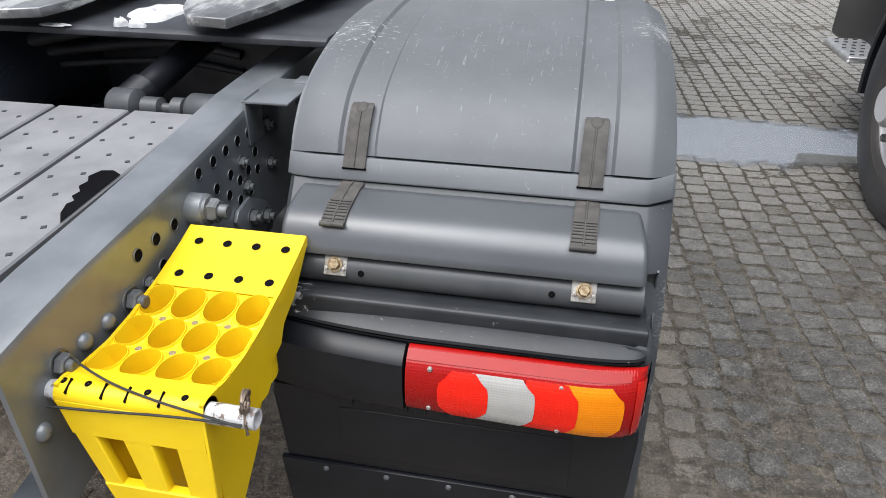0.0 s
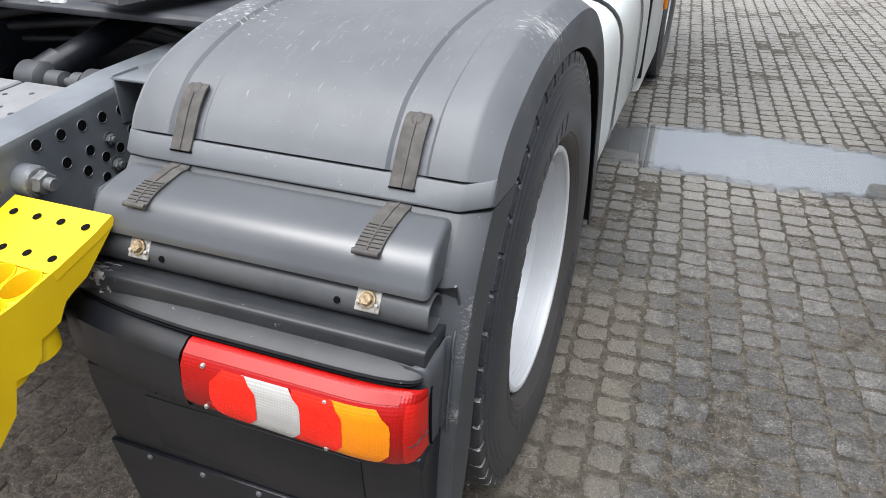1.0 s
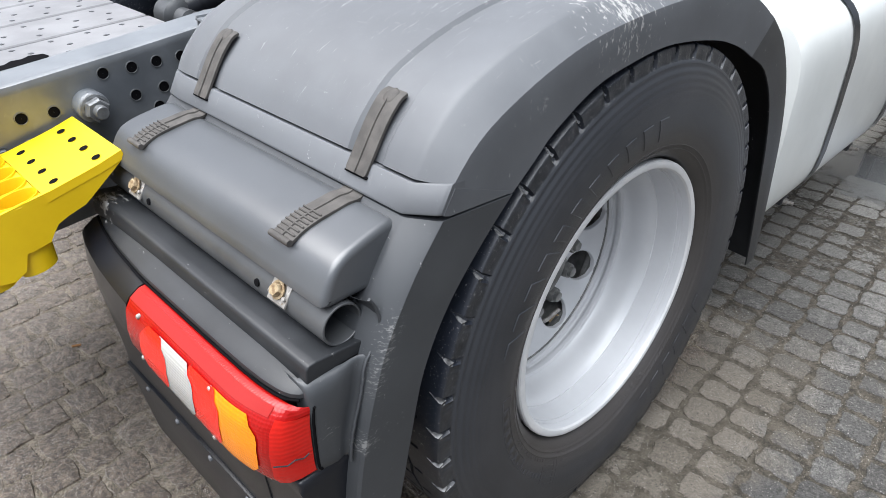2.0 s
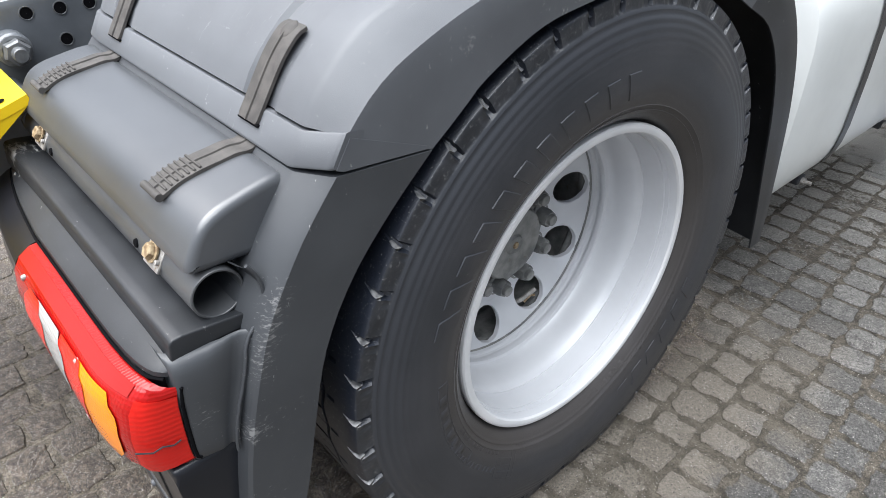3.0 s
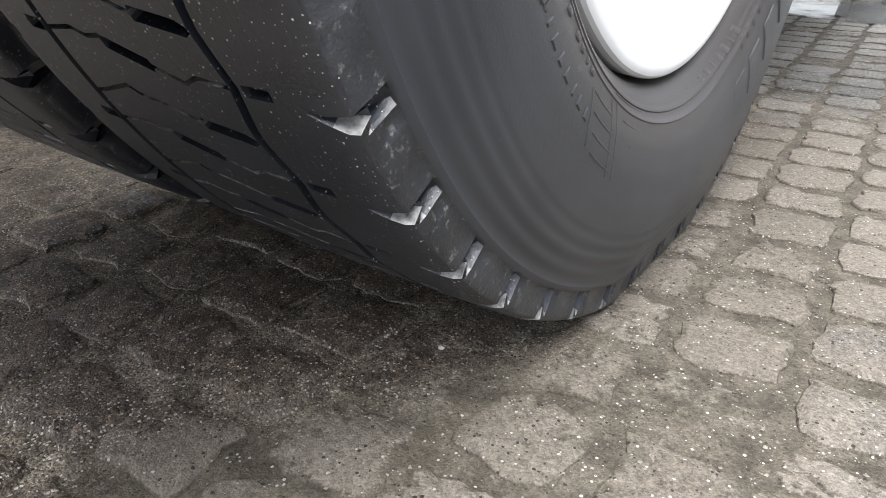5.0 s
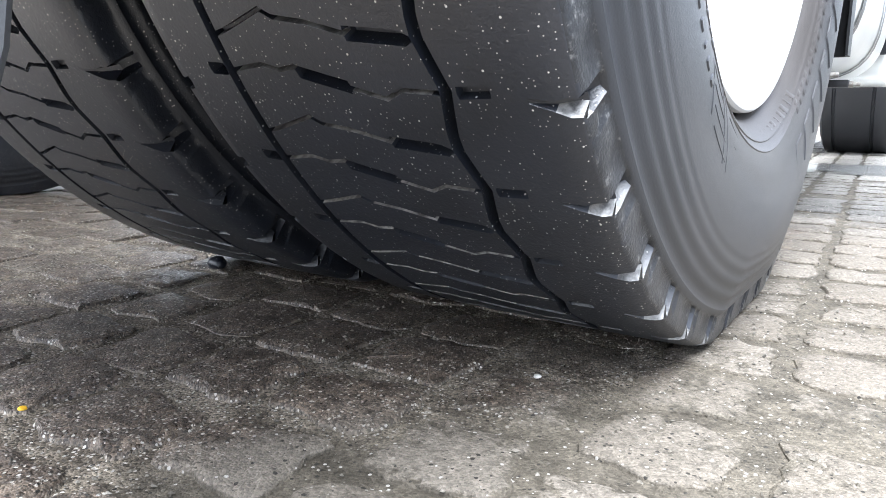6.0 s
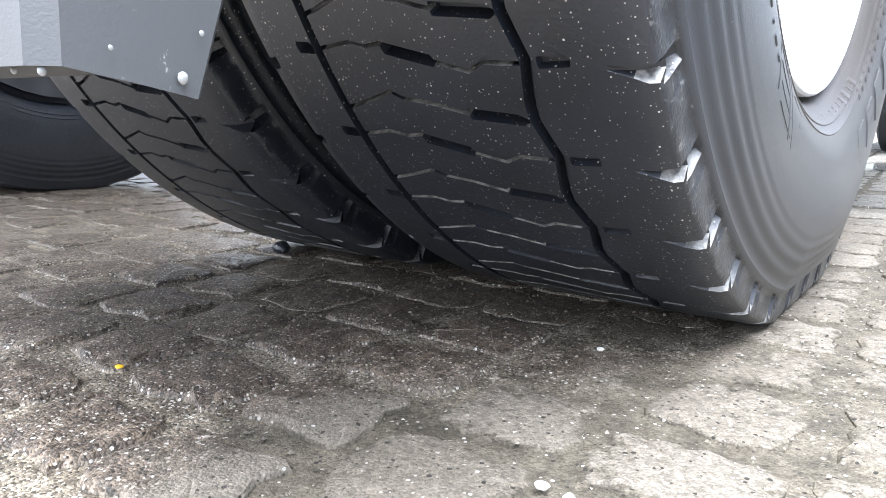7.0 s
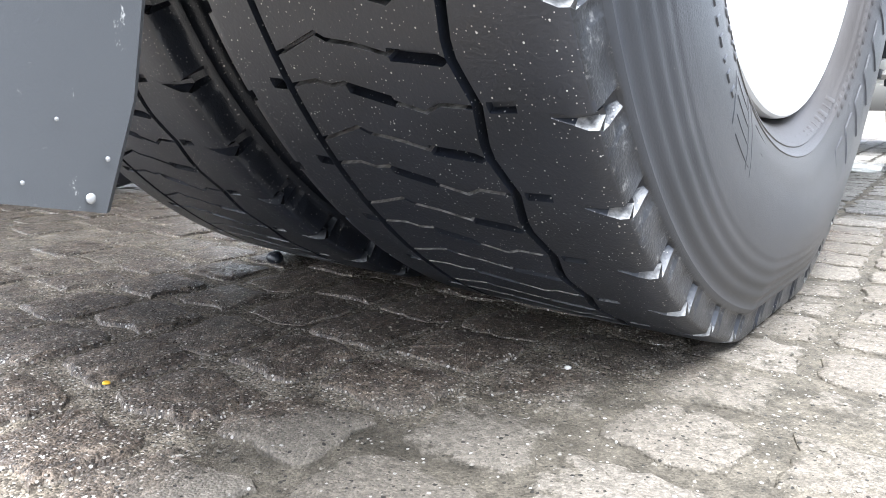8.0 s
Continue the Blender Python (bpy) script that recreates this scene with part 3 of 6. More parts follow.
def dual_rear_wheels(truck):
    tyre_bm = tyre_mesh()
    wheel = part("rear_wheel", wheel_face(), RIM_PAINT, truck, "silver-painted dished steel wheel of the rear axle", 30)
    wheel.matrix_basis = Matrix.Translation((0, 0, H))
    tyre = part("tyre", tyre_bm, TYRE, wheel, "worn black drive tyre standing on the pavement", 44)
    tyre.matrix_basis = Matrix.Translation((MID, 0, 0))
    tyre.data.materials.append(TREAD)
    tyre.data.materials.append(GROOVE_DUST_NOTCH_GLINT)
    tyre.data.materials.append(SCUFFED_RUBBER)
    PER_ROW = len(tyre.data.polygons) // (PITCHES * 12)
    for f in tyre.data.polygons:
        r = math.hypot(f.center.y, f.center.z)
        x = f.center.x
        if r > 0.4836:
            f.material_index = 1
            if x > 0.1541:
                f.material_index = 3
        # inner wall in the darker tread rubber: shade between the tyres painted in
        if x < -0.126:
            f.material_index = 1
        # painted sky glint on the notch wall, stone dust on one narrow-groove wall
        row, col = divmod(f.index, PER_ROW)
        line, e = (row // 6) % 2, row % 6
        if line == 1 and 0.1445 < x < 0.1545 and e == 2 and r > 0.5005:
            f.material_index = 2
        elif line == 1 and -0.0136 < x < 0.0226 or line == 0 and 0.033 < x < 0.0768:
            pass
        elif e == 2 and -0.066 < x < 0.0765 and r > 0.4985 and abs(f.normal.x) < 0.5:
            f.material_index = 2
    # plain raised shapes in place of the maker's name and the other marks, and the moulded frame lines
    marks = []
    for i in range(11):
        marks.append((math.radians(19 + i * 7.3), math.radians(4.4), 0.352, 0.046, math.radians(-2.6), 0.0016))
    for i in range(6):
        marks.append((math.radians(-114 - i * 8.2), math.radians(5.4), 0.362, 0.040, math.radians(2.4), 0.0016))
    for i in range(12):
        marks.append((math.radians(-23 - i * 2.3 - 0.5 * (i > 4)), math.radians((1.5, 0.7, 1.5, 1.2)[i % 4]), 0.3655, 0.0105, math.radians(0.7), 0.0011))
        marks.append((math.radians(-22 - i * 2.1 - 1.6 * (i > 3) - 1.6 * (i > 7)), math.radians((1.3, 1.0, 0.6, 1.3)[i % 4]), 0.3375, 0.0065, math.radians(0.4), 0.0010))
    for i in range(9):
        marks.append((math.radians(-95 - i * 3.1), math.radians((2.1, 0.9, 1.8)[i % 3]), 0.3165, 0.0100, math.radians(-0.9), 0.0010))
    for i in range(11):
        marks.append((math.radians(-120 - i * 3.3), math.radians(2.0), 0.330, 0.012, math.radians(0.8), 0.0010))
    for i in range(6):
        marks.append((math.radians(-4 - i * 4.6), math.radians(3.0), 0.354, 0.016, 0, 0.0010))
    for r, span in ((0.350, 34), (0.372, 34)):
        marks.append((math.radians(-16), math.radians(span), r, 0.0022, 0, 0.0010))
    for a in (-33.5, 1.5):
        marks.append((math.radians(a), math.radians(0.5), 0.351, 0.0225, 0, 0.0010))
    for a, r0, tall in ((-57.5, 0.336, 0.058), (-59.5, 0.336, 0.058), (-50, 0.348, 0.040)):
        marks.append((math.radians(a), math.radians(0.5), r0, tall, math.radians(-1.5), 0.0006))
    for i in range(4):
        marks.append((math.radians(-71 - i * 1.5), math.radians(24 - 2 * i), 0.3270 + i * 0.0165, 0.0020, 0, 0.0007))
        marks.append((math.radians(-53.5 - i * 0.8), math.radians(7), 0.3480 + i * 0.0130, 0.0020, 0, 0.0006))
    for mark in marks:
        bm = bmesh.new()
        raised_marks(bm, [mark[:5]], mark[5])
        badge = part("embossed_shape", bm, TYRE, wheel)
        badge.matrix_basis = Matrix.Translation((MID, 0, 0))
    bm = bmesh.new()
    lathe(bm, FLANGE, 128)
    part("rim_flange", bm, FLANGE_PAINT, wheel, "pale outer flange of the rim with worn specks", 30)
    bm = bmesh.new()
    lathe(bm, [(-0.23, 0.118), (-0.206, 0.118), (-0.202, 0.114), (-0.202, 0.082), (-0.196, 0.0785), (-0.178, 0.0775), (-0.172, 0.073), (-0.170, 0.060), (-0.172, 0.056), (-0.172, 0.022), (-0.168, 0.018), (-0.168, 0.0005)], 64)
    part("hub", bm, HUB, wheel, "oil-stained grey hub with cap")
    bm = bmesh.new()
    lathe(bm, [(-0.1685, 0.0075), (-0.1660, 0.0068), (-0.1652, 0.0040), (-0.1655, 0.0005)], 16)
    part("hub_plug", bm, BRASS, wheel, "rusty plug in the middle of the hub")
    bm = bmesh.new()
    hexagon(bm, 0.0195, 0.032, 0.0)
    lathe(bm, [(0.0, 0.0245), (0.005, 0.0245), (0.007, 0.0195)], 20)
    lathe(bm, [(0.031, 0.012), (0.040, 0.0115), (0.041, 0.010), (0.041, 0.0005)], 14)
    nut = part("lug_nut", bm, HUB, wheel)
    for i in range(10):
        a = math.radians(9 + 36 * i)
        m = Matrix.Translation((-0.203, 0.104 * math.cos(a), 0.104 * math.sin(a))) @ Matrix.Rotation(a * 1.7, 4, "X")
        if i == 0:
            nut.matrix_basis = m
        else:
            again(nut, m)
    bm = bmesh.new()
    tube_along(bm, [(-0.245, 0.05, -0.235), (-0.215, 0.085, -0.205), (-0.205, 0.118, -0.185)], 0.0055, 10)
    part("valve_stem", bm, ZINC, wheel, "metal valve extension behind a hand hole")
    bm = bmesh.new()
    tube_along(bm, [(-0.213, 0.092, -0.214), (-0.209, 0.108, -0.200)], 0.0035, 8)
    tube_along(bm, [(-0.209, 0.108, -0.200), (-0.206, 0.118, -0.204)], 0.003, 8)
    part("valve_clip", bm, BRASS, wheel)
    # the second wheel of the pair stands inboard, its disc turned the other way, its silver darkened to hub grey for
    # shade
    bm = bmesh.new()
    lathe(bm, [(-x - 0.645 + 0.28, r) for x, r in RIM_LINE], 64)
    lathe(bm, [(-0.255, 0.10), (-0.258, 0.165)], 48)
    inner = part("inner_rear_wheel", bm, HUB, truck, "inner steel wheel of the dual pair, darkened for shade")
    inner.matrix_basis = Matrix.Translation((0, 0, H))
    t2 = tyre.copy()
    t2.name = "inner_tyre"
    scene.collection.objects.link(t2)
    t2.parent = inner
    t2.matrix_basis = Matrix.Translation((MID - PAIR, 0, 0)) @ Matrix.Rotation(-0.4 * STEP, 4, "X")
    # all slots take tread rubber, putting the gap's shade into the tyre's colour
    for k in range(4):
        t2.material_slots[k].link = "OBJECT"
        t2.material_slots[k].material = TREAD
    tagged(t2, "worn black inner drive tyre of the dual pair")
    # brake drum and axle tube
    bm = bmesh.new()
    lathe(bm, [(-0.27, 0.08), (-0.27, 0.20), (-0.50, 0.205), (-0.52, 0.18), (-0.53, 0.07), (-1.75, 0.07), (-1.77, 0.18), (-1.79, 0.205), (-2.0, 0.2)], 48, centre=(0, 0, H))
    part("rear_axle", bm, BLACK_METAL, truck, "black axle tube and brake drums under the truck")
    # far side pair, seen low under the truck; inner rim and both tyres coloured dark for shade
    bm = bmesh.new()
    lathe(bm, [(0.14 - 0.28, 0.286), (0.0, 0.25), (0.05, 0.1), (0.14, 0.286)], 40)
    far = part("far_rear_wheel", bm, BLACK_METAL, truck, "rear wheel on the far side of the axle, blackened for shade")
    far.matrix_basis = Matrix.Translation((-1.72, 0, H))
    bm = bmesh.new()
    plain_tyre(bm)
    ft = part("tyre", bm, TREAD, far, "tyre on the far side of the axle, darkened for shade")
    bm = bmesh.new()
    lathe(bm, [(-0.14, 0.286), (0.0, 0.25), (0.14, 0.286)], 40)
    far2 = part("far_rear_wheel", bm, RIM_PAINT, truck, "outer rear wheel on the far side of the axle, blackened for shade")
    far2.matrix_basis = Matrix.Translation((-2.09, 0, H))
    f2 = ft.copy()
    scene.collection.objects.link(f2)
    f2.parent = far2


truck = thing("tractor_truck", -1.2, 1.8, 0, "dark grey chassis of a white tractor truck parked on worn paving", "truck")
dual_rear_wheels(truck)

# ---------------------------------------------------------------- mudguard
TOP_LINE = [(-0.5135, 0.9478), (-0.498, 0.975), (-0.470, 1.006), (-0.426, 1.040), (-0.330, 1.076), (-0.200, 1.102), (0.0, 1.114), (0.18, 1.103), (0.32, 1.066), (0.43, 1.010)]
CREASE_LINE = [(-0.4870, 0.9430), (-0.479, 0.952), (-0.453, 0.978), (-0.410, 1.006), (-0.310, 1.045), (-0.190, 1.072), (0.0, 1.084), (0.18, 1.076), (0.31, 1.044), (0.415, 0.992)]
EDGE_LINE = [(-0.375, 0.893), (-0.345, 0.915), (-0.318, 0.936), (-0.290, 0.957), (-0.208, 0.996), (-0.130, 1.012), (0.0, 1.020), (0.163, 0.997), (0.270, 0.965), (0.345, 0.930)]
FRONT_TOP = [(0.43, 1.010), (0.52, 0.94), (0.60, 0.83), (0.655, 0.69), (0.688, 0.53), (0.708, 0.40), (0.715, 0.30)]
FRONT_CREASE = [(0.415, 0.992), (0.505, 0.925), (0.588, 0.815), (0.645, 0.68), (0.678, 0.53), (0.698, 0.40), (0.706, 0.30)]
FRONT_EDGE = [(0.345, 0.930), (0.43, 0.885), (0.505, 0.80), (0.56, 0.68), (0.60, 0.53), (0.635, 0.40), (0.655, 0.30)]
INNER_X, OUTER_X = -0.665, 0.020


def groove_depth(x):
    """The two shallow channels in which the straps lie."""
    d = 0.0
    for c in (-0.530, -0.118):
        d = max(d, 0.0055 * min(max((0.0362 - abs(x - c)) / 0.006, 0), 1))
    return d


def shell_rows(top, crease, edge, n, channels=True):
    """Cross sections over the tyre, from the inner flange over the top to the edge of the skirt and back inside."""
    t, c, e = spline(top, n), spline(crease, n), spline(edge, n)
    xs = [INNER_X + 0.004, INNER_X + 0.022, INNER_X + 0.06, -0.58, -0.5663, -0.5602, -0.53, -0.4998, -0.4937, -0.42, -0.32, -0.22, -0.1543, -0.1482, -0.118, -0.0878, -0.0817, -0.052, -0.030, -0.0235, -0.019, 0.000, 0.0150, 0.0185]
    rows = []
    for i in range(n):
        (ty, tz), (cy, cz), (ey, ez) = t[i], c[i], e[i]
        a, b = t[max(i - 1, 0)], t[min(i + 1, n - 1)]
        nx = Vector((0, b[0] - a[0], b[1] - a[1])).normalized()
        out = Vector((0, -nx.z, nx.y))
        row = [Vector((INNER_X, ty, tz)) - out * 0.085, Vector((INNER_X, ty, tz)) - out * 0.03]
        for x in xs:
            drop = 0.0
            if x < INNER_X + 0.061:
                drop = 0.020 * ((INNER_X + 0.061 - x) / 0.061) ** 2
            if channels:
                drop += groove_depth(x)
            p = Vector((x, ty, tz)) - out * drop
            k = 0.0
            if x > -0.030:
                k = table([(-0.030, 0.0), (-0.0235, 0.03), (-0.019, 0.10), (0.000, 0.52), (0.0150, 0.88), (0.0185, 0.965), (0.02, 1.0)], x)
            p = p.lerp(Vector((x, cy, cz)), k)
            row.append(p)
        row.append(Vector((OUTER_X, cy, cz)).lerp(Vector((OUTER_X, ey, ez)), 0.06))
        row.append(Vector((OUTER_X + 0.001, cy, cz)).lerp(Vector((OUTER_X, ey, ez)), 0.5))
        row.append(Vector((OUTER_X, ey, ez)))
        row.append(Vector((OUTER_X - 0.004, ey, ez)))
        row.append(Vector((OUTER_X - 0.006, cy, cz)).lerp(Vector((OUTER_X - 0.006, ey, ez)), 0.3))
        for x in (-0.06, -0.35, INNER_X + 0.006):
            row.append(Vector((x, ty, tz)) - out * 0.014)
        row.append(Vector((INNER_X + 0.004, ty, tz)) - out * 0.085)
        rows.append(row)
    return rows


def arch_cover(truck):
    bm = bmesh.new()
    vs = grid(bm, shell_rows(TOP_LINE, CREASE_LINE, EDGE_LINE, 44), closed_u=True)
    bm.faces.new(vs[0])
    bm.faces.new(vs[-1][::-1])
    cover = part("mudguard_cover", bm, PLASTIC, truck, "scuffed grey plastic mudguard arch over the tyre", 30)
    # the lower band under its incised line
    bm = bmesh.new()
    rows = []
    for x, k in ((-0.661, -0.016), (-0.643, -0.005), (-0.605, 0.0), (-0.12, 0.0), (-0.030, 0.0), (-0.0235, 0.001), (-0.019, 0.003), (0.0, 0.0135), (0.0150, 0.0220), (0.0185, 0.0245), (0.0203, 0.0275)):
        rows.append([(x, y + abs(k), z + 0.18 * k) for y, z in ((-0.505, 0.9065), (-0.5345, 0.9070), (-0.5358, 0.9082), (-0.5358, 0.9110), (-0.5178, 0.9420), (-0.5152, 0.9436), (-0.495, 0.9410))])
    vs = grid(bm, rows, closed_u=True)
    bm.faces.new(vs[0])
    bm.faces.new(vs[-1][::-1])
    prism(bm, [(-0.4860, 0.9420), (-0.5060, 0.9105), (-0.4960, 0.9065), (-0.3745, 0.8960), (-0.3770, 0.8985)], 0.0120, OUTER_X + 0.0010)
    part("cover_band", bm, PLASTIC, cover, "", 30)
    return cover


def front_section(truck):
    bm = bmesh.new()
    vs = grid(bm, shell_rows(FRONT_TOP, FRONT_CREASE, FRONT_EDGE, 24, False), closed_u=True)
    bm.faces.new(vs[0])
    bm.faces.new(vs[-1][::-1])
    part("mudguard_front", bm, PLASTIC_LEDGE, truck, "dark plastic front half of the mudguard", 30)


def bow(x):
    """How far the rear face draws forward towards its two ends."""
    return table([(-0.652, 0.036), (-0.62, 0.027), (-0.58, 0.019), (-0.52, 0.010), (-0.45, 0.004), (-0.39, 0.0), (-0.16, 0.0), (-0.11, 0.0005), (-0.07, 0.0025), (-0.045, 0.0055), (-0.028, 0.0095), (-0.016, 0.015), (-0.010, 0.024)], x)


def bowed(bm, section, x0, x1, n=26):
    """A solid drawn along x whose rear face follows the bow."""
    rows = []
    for i in range(n + 1):
        x = x0 + (x1 - x0) * (1 - (1 - i / n) ** 1.6)
        rows.append([(x, y + (bow(x) if y < -0.61 else 0.0), z) for y, z in section])
    vs = grid(bm, rows, closed_u=True)
    bm.faces.new(vs[0])
    bm.faces.new(vs[-1][::-1])


def rear_section(truck):
    bm = bmesh.new()
    # stiff side column with the skirt that follows the tyre
    crease = [(-0.5075, 0.9035), (-0.553, 0.848), (-0.590, 0.790), (-0.610, 0.752), (-0.628, 0.70), (-0.650, 0.62), (-0.668, 0.52), (-0.683, 0.38), (-0.692, 0.27), (-0.696, 0.215), (-0.6965, 0.200), (-0.697, 0.1915)]
    edge = [(-0.374, 0.8935), (-0.425, 0.848), (-0.478, 0.793), (-0.508, 0.752), (-0.530, 0.712), (-0.550, 0.66), (-0.573, 0.56), (-0.596, 0.46), (-0.631, 0.36), (-0.650, 0.27), (-0.6600, 0.214), (-0.6635, 0.198), (-0.669, 0.1865)]
    n = 30
    c, e = spline(crease, n), spline(edge, n)
    rows = []
    for (cy, cz), (ey, ez) in zip(c, e):
        w = table([(0.45, 0.010), (0.66, 0.013), (0.78, 0.024), (0.88, 0.0265)], cz)
        rows.append([(-0.660, cy + 0.004, cz), (-0.645, cy - w + 0.004, cz), (-0.060, cy - w, cz), (-0.0240, cy - w, cz), (-0.0185, cy - w + 0.0015, cz), (0.0165, cy - 0.0030, cz), (0.0205, cy + 0.0015, cz),
                     (0.022, cy * 0.5 + ey * 0.5, cz * 0.5 + ez * 0.5), (0.022, ey - 0.002, ez), (0.0195, ey, ez), (0.016, ey + 0.001, ez), (0.012, cy + 0.02, cz), (-0.05, cy + 0.012, cz), (-0.655, cy + 0.02, cz)])
    vs = grid(bm, rows, closed_u=True)
    bm.faces.new(vs[0])
    bm.faces.new(vs[-1][::-1])
    rear = part("mudguard_rear", bm, PLASTIC_REAR, truck, "scuffed grey plastic column and skirt behind the tyre", 30)
    bm = bmesh.new()
    # the bulged box over the tube
    soft_prism(bm, spline([(-0.530, 0.885), (-0.538, 0.8965), (-0.556, 0.8990), (-0.600, 0.8920), (-0.624, 0.8860), (-0.6405, 0.8770), (-0.6520, 0.8630), (-0.6600, 0.8480), (-0.6665, 0.8340), (-0.6630, 0.8265), (-0.640, 0.8230), (-0.53, 0.812)], 44), -0.628, -0.021, 0.011, 5)
    # the outer end draws in towards the column
    for v in bm.verts:
        if v.co.x > -0.1:
            v.co.x -= 0.10 * max(0.0, v.co.y + 0.648)
    part("mudguard_panel", bm, PLASTIC_PANEL, truck, "grey plastic mudguard box bulging over the tube", 30)
    bm = bmesh.new()
    # recess behind the tube and the stepped ledges under it
    prism(bm, [(-0.55, 0.83), (-0.612, 0.828), (-0.606, 0.80), (-0.618, 0.770), (-0.55, 0.74)], -0.650, -0.045, 0.003, 2)
    prism(bm, [(-0.56, 0.758), (-0.690, 0.7715), (-0.7015, 0.7705), (-0.7050, 0.7660), (-0.7085, 0.732), (-0.56, 0.70)], -0.648, -0.010, 0.0028, 3)
    bowed(bm, [(-0.60, 0.748), (-0.700, 0.7478), (-0.708, 0.7470), (-0.731, 0.7385), (-0.7365, 0.7345), (-0.7375, 0.7290), (-0.60, 0.715)], -0.652, -0.010)
    ledge = part("mudguard_ledge", bm, PLASTIC_LEDGE, truck, "dark plastic ledges stepped above the tail lamp", 30)
    # moulded cheek that runs from the end of the lamp into the column, under a torn lip
    lip = [(-0.612, 0.8290), (-0.6035, 0.8150), (-0.5990, 0.7960), (-0.6010, 0.7760), (-0.6110, 0.7580), (-0.6240, 0.7440), (-0.6315, 0.7280), (-0.6360, 0.7080), (-0.6440, 0.6820), (-0.6560, 0.6480), (-0.6640, 0.6150), (-0.6660, 0.5950)]
    by_z = [(z, y) for y, z in reversed(lip)]
    bm = bmesh.new()
    rows = []
    for z, back in ((0.7475, 0.026), (0.7472, 0.020), (0.7460, 0.013), (0.7430, 0.0085), (0.7370, 0.0040), (0.7280, 0.0015), (0.7100, 0.0), (0.6900, 0.0), (0.6650, 0.0), (0.6400, 0.0), (0.6180, 0.0), (0.6040, 0.0015), (0.5985, 0.006), (0.5970, 0.040)):
        y1 = table(by_z, z) + 0.004
        row = []
        for f, x in ((0.0, -0.030), (0.0, -0.006), (0.03, -0.001), (0.10, 0.0015), (0.25, 0.0030), (0.45, 0.0030), (0.62, 0.0020), (0.76, -0.0015), (0.86, -0.0030), (0.93, -0.0005), (1.0, 0.0055)):
            sag = 0.004 * noise.noise(Vector((f * 2.0, z * 14.0, 1.7)))
            row.append((x - back * (1 - 0.96 * f) + sag * math.sin(math.pi * f), -0.7130 + (y1 + 0.7130) * f, z))
        rows.append(row)
    grid(bm, rows)
    part("lamp_cheek", bm, PLASTIC_REAR, ledge, "scuffed grey moulded cheek beside the tail lamp", 50)
    bm = bmesh.new()
    along = spline(lip, 40)
    tube_along(bm, [(table([(0.60, 0.0085), (0.70, 0.0060), (0.76, 0.0030), (0.83, 0.0)], z) + 0.0012 * noise.noise(Vector((y * 90, z * 90, 0))), y - 0.0010, z) for y, z in along], 0.0022, 10)
    part("pocket_lip", bm, PLASTIC_REAR, ledge, "torn moulded lip round the pocket behind the tube", 60)
    # hollow that takes the end of the tube
    bm = bmesh.new()
    rows = []
    for r, x in ((0.0415, -0.001), (0.0395, -0.008), (0.0370, -0.020), (0.0350, -0.034)):
        rows.append([(x, -0.640 + r * math.cos(math.radians(a)), 0.794 + r * math.sin(math.radians(a))) for a in range(60, -49, -9)])
    grid(bm, rows)
    part("tube_hollow", bm, PLASTIC_REAR, ledge, "hollow in the plastic round the end of the tube", 60)
    # dark housing that carries the lamp
    bm = bmesh.new()
    bowed(bm, [(-0.60, 0.7235), (-0.738, 0.7225), (-0.748, 0.7205), (-0.766, 0.7095), (-0.773, 0.700), (-0.777, 0.66), (-0.774, 0.612), (-0.770, 0.604), (-0.748, 0.596), (-0.60, 0.58)], -0.652, -0.390)
    prism(bm, [(-0.60, 0.72), (-0.735, 0.721), (-0.742, 0.68), (-0.740, 0.60), (-0.60, 0.57)], -0.396, -0.034, 0.004, 3)
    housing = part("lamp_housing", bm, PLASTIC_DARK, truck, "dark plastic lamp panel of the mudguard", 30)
    bm = bmesh.new()
    tube_along(bm, [(x, -0.7395 + bow(x), 0.7262 - 0.0005 * math.sin(x * 9)) for x in [-0.64 + 0.0157 * i for i in range(41)]], 0.0019, 6)
    part("gasket", bm, BLACK_HOLE, truck, "black seal above the tail lamp")
    bm = bmesh.new()
    prism(bm, [(-0.60, 0.600), (-0.742, 0.600), (-0.740, 0.575), (-0.728, 0.40), (-0.60, 0.40)], -0.640, -0.002, 0.008, 3)
    prism(bm, [(-0.7355, 0.560), (-0.741, 0.558), (-0.733, 0.43), (-0.727, 0.43)], -0.520, -0.105, 0.002, 2)
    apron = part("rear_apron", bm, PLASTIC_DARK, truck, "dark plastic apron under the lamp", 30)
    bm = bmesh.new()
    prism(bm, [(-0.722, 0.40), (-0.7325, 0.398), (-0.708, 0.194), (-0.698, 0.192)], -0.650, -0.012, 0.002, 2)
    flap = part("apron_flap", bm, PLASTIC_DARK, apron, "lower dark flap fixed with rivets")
    bm = bmesh.new()
    lathe(bm, [(-0.738, 0.0), (-0.7375, 0.004), (-0.735, 0.006), (-0.728, 0.006)], 14, axis="y")
    rivet = part("rivet", bm, PLASTIC, apron)
    for i, x in enumerate((-0.56, -0.44, -0.32, -0.20, -0.08)):
        m = Matrix.Translation((x, 0.002, 0.385))
        if i == 0:
            rivet.matrix_basis = m
        else:
            again(rivet, m)
    # plain raised bars in place of the maker's lettering
    for i in range(12):
        bm = bmesh.new()
        box(bm, (-0.50 + i * 0.033, -0.7420, 0.580), (0.020, 0.003, 0.018), 0.001, 1)
        part("embossed_bar", bm, PLASTIC_DARK, apron)
    return rear


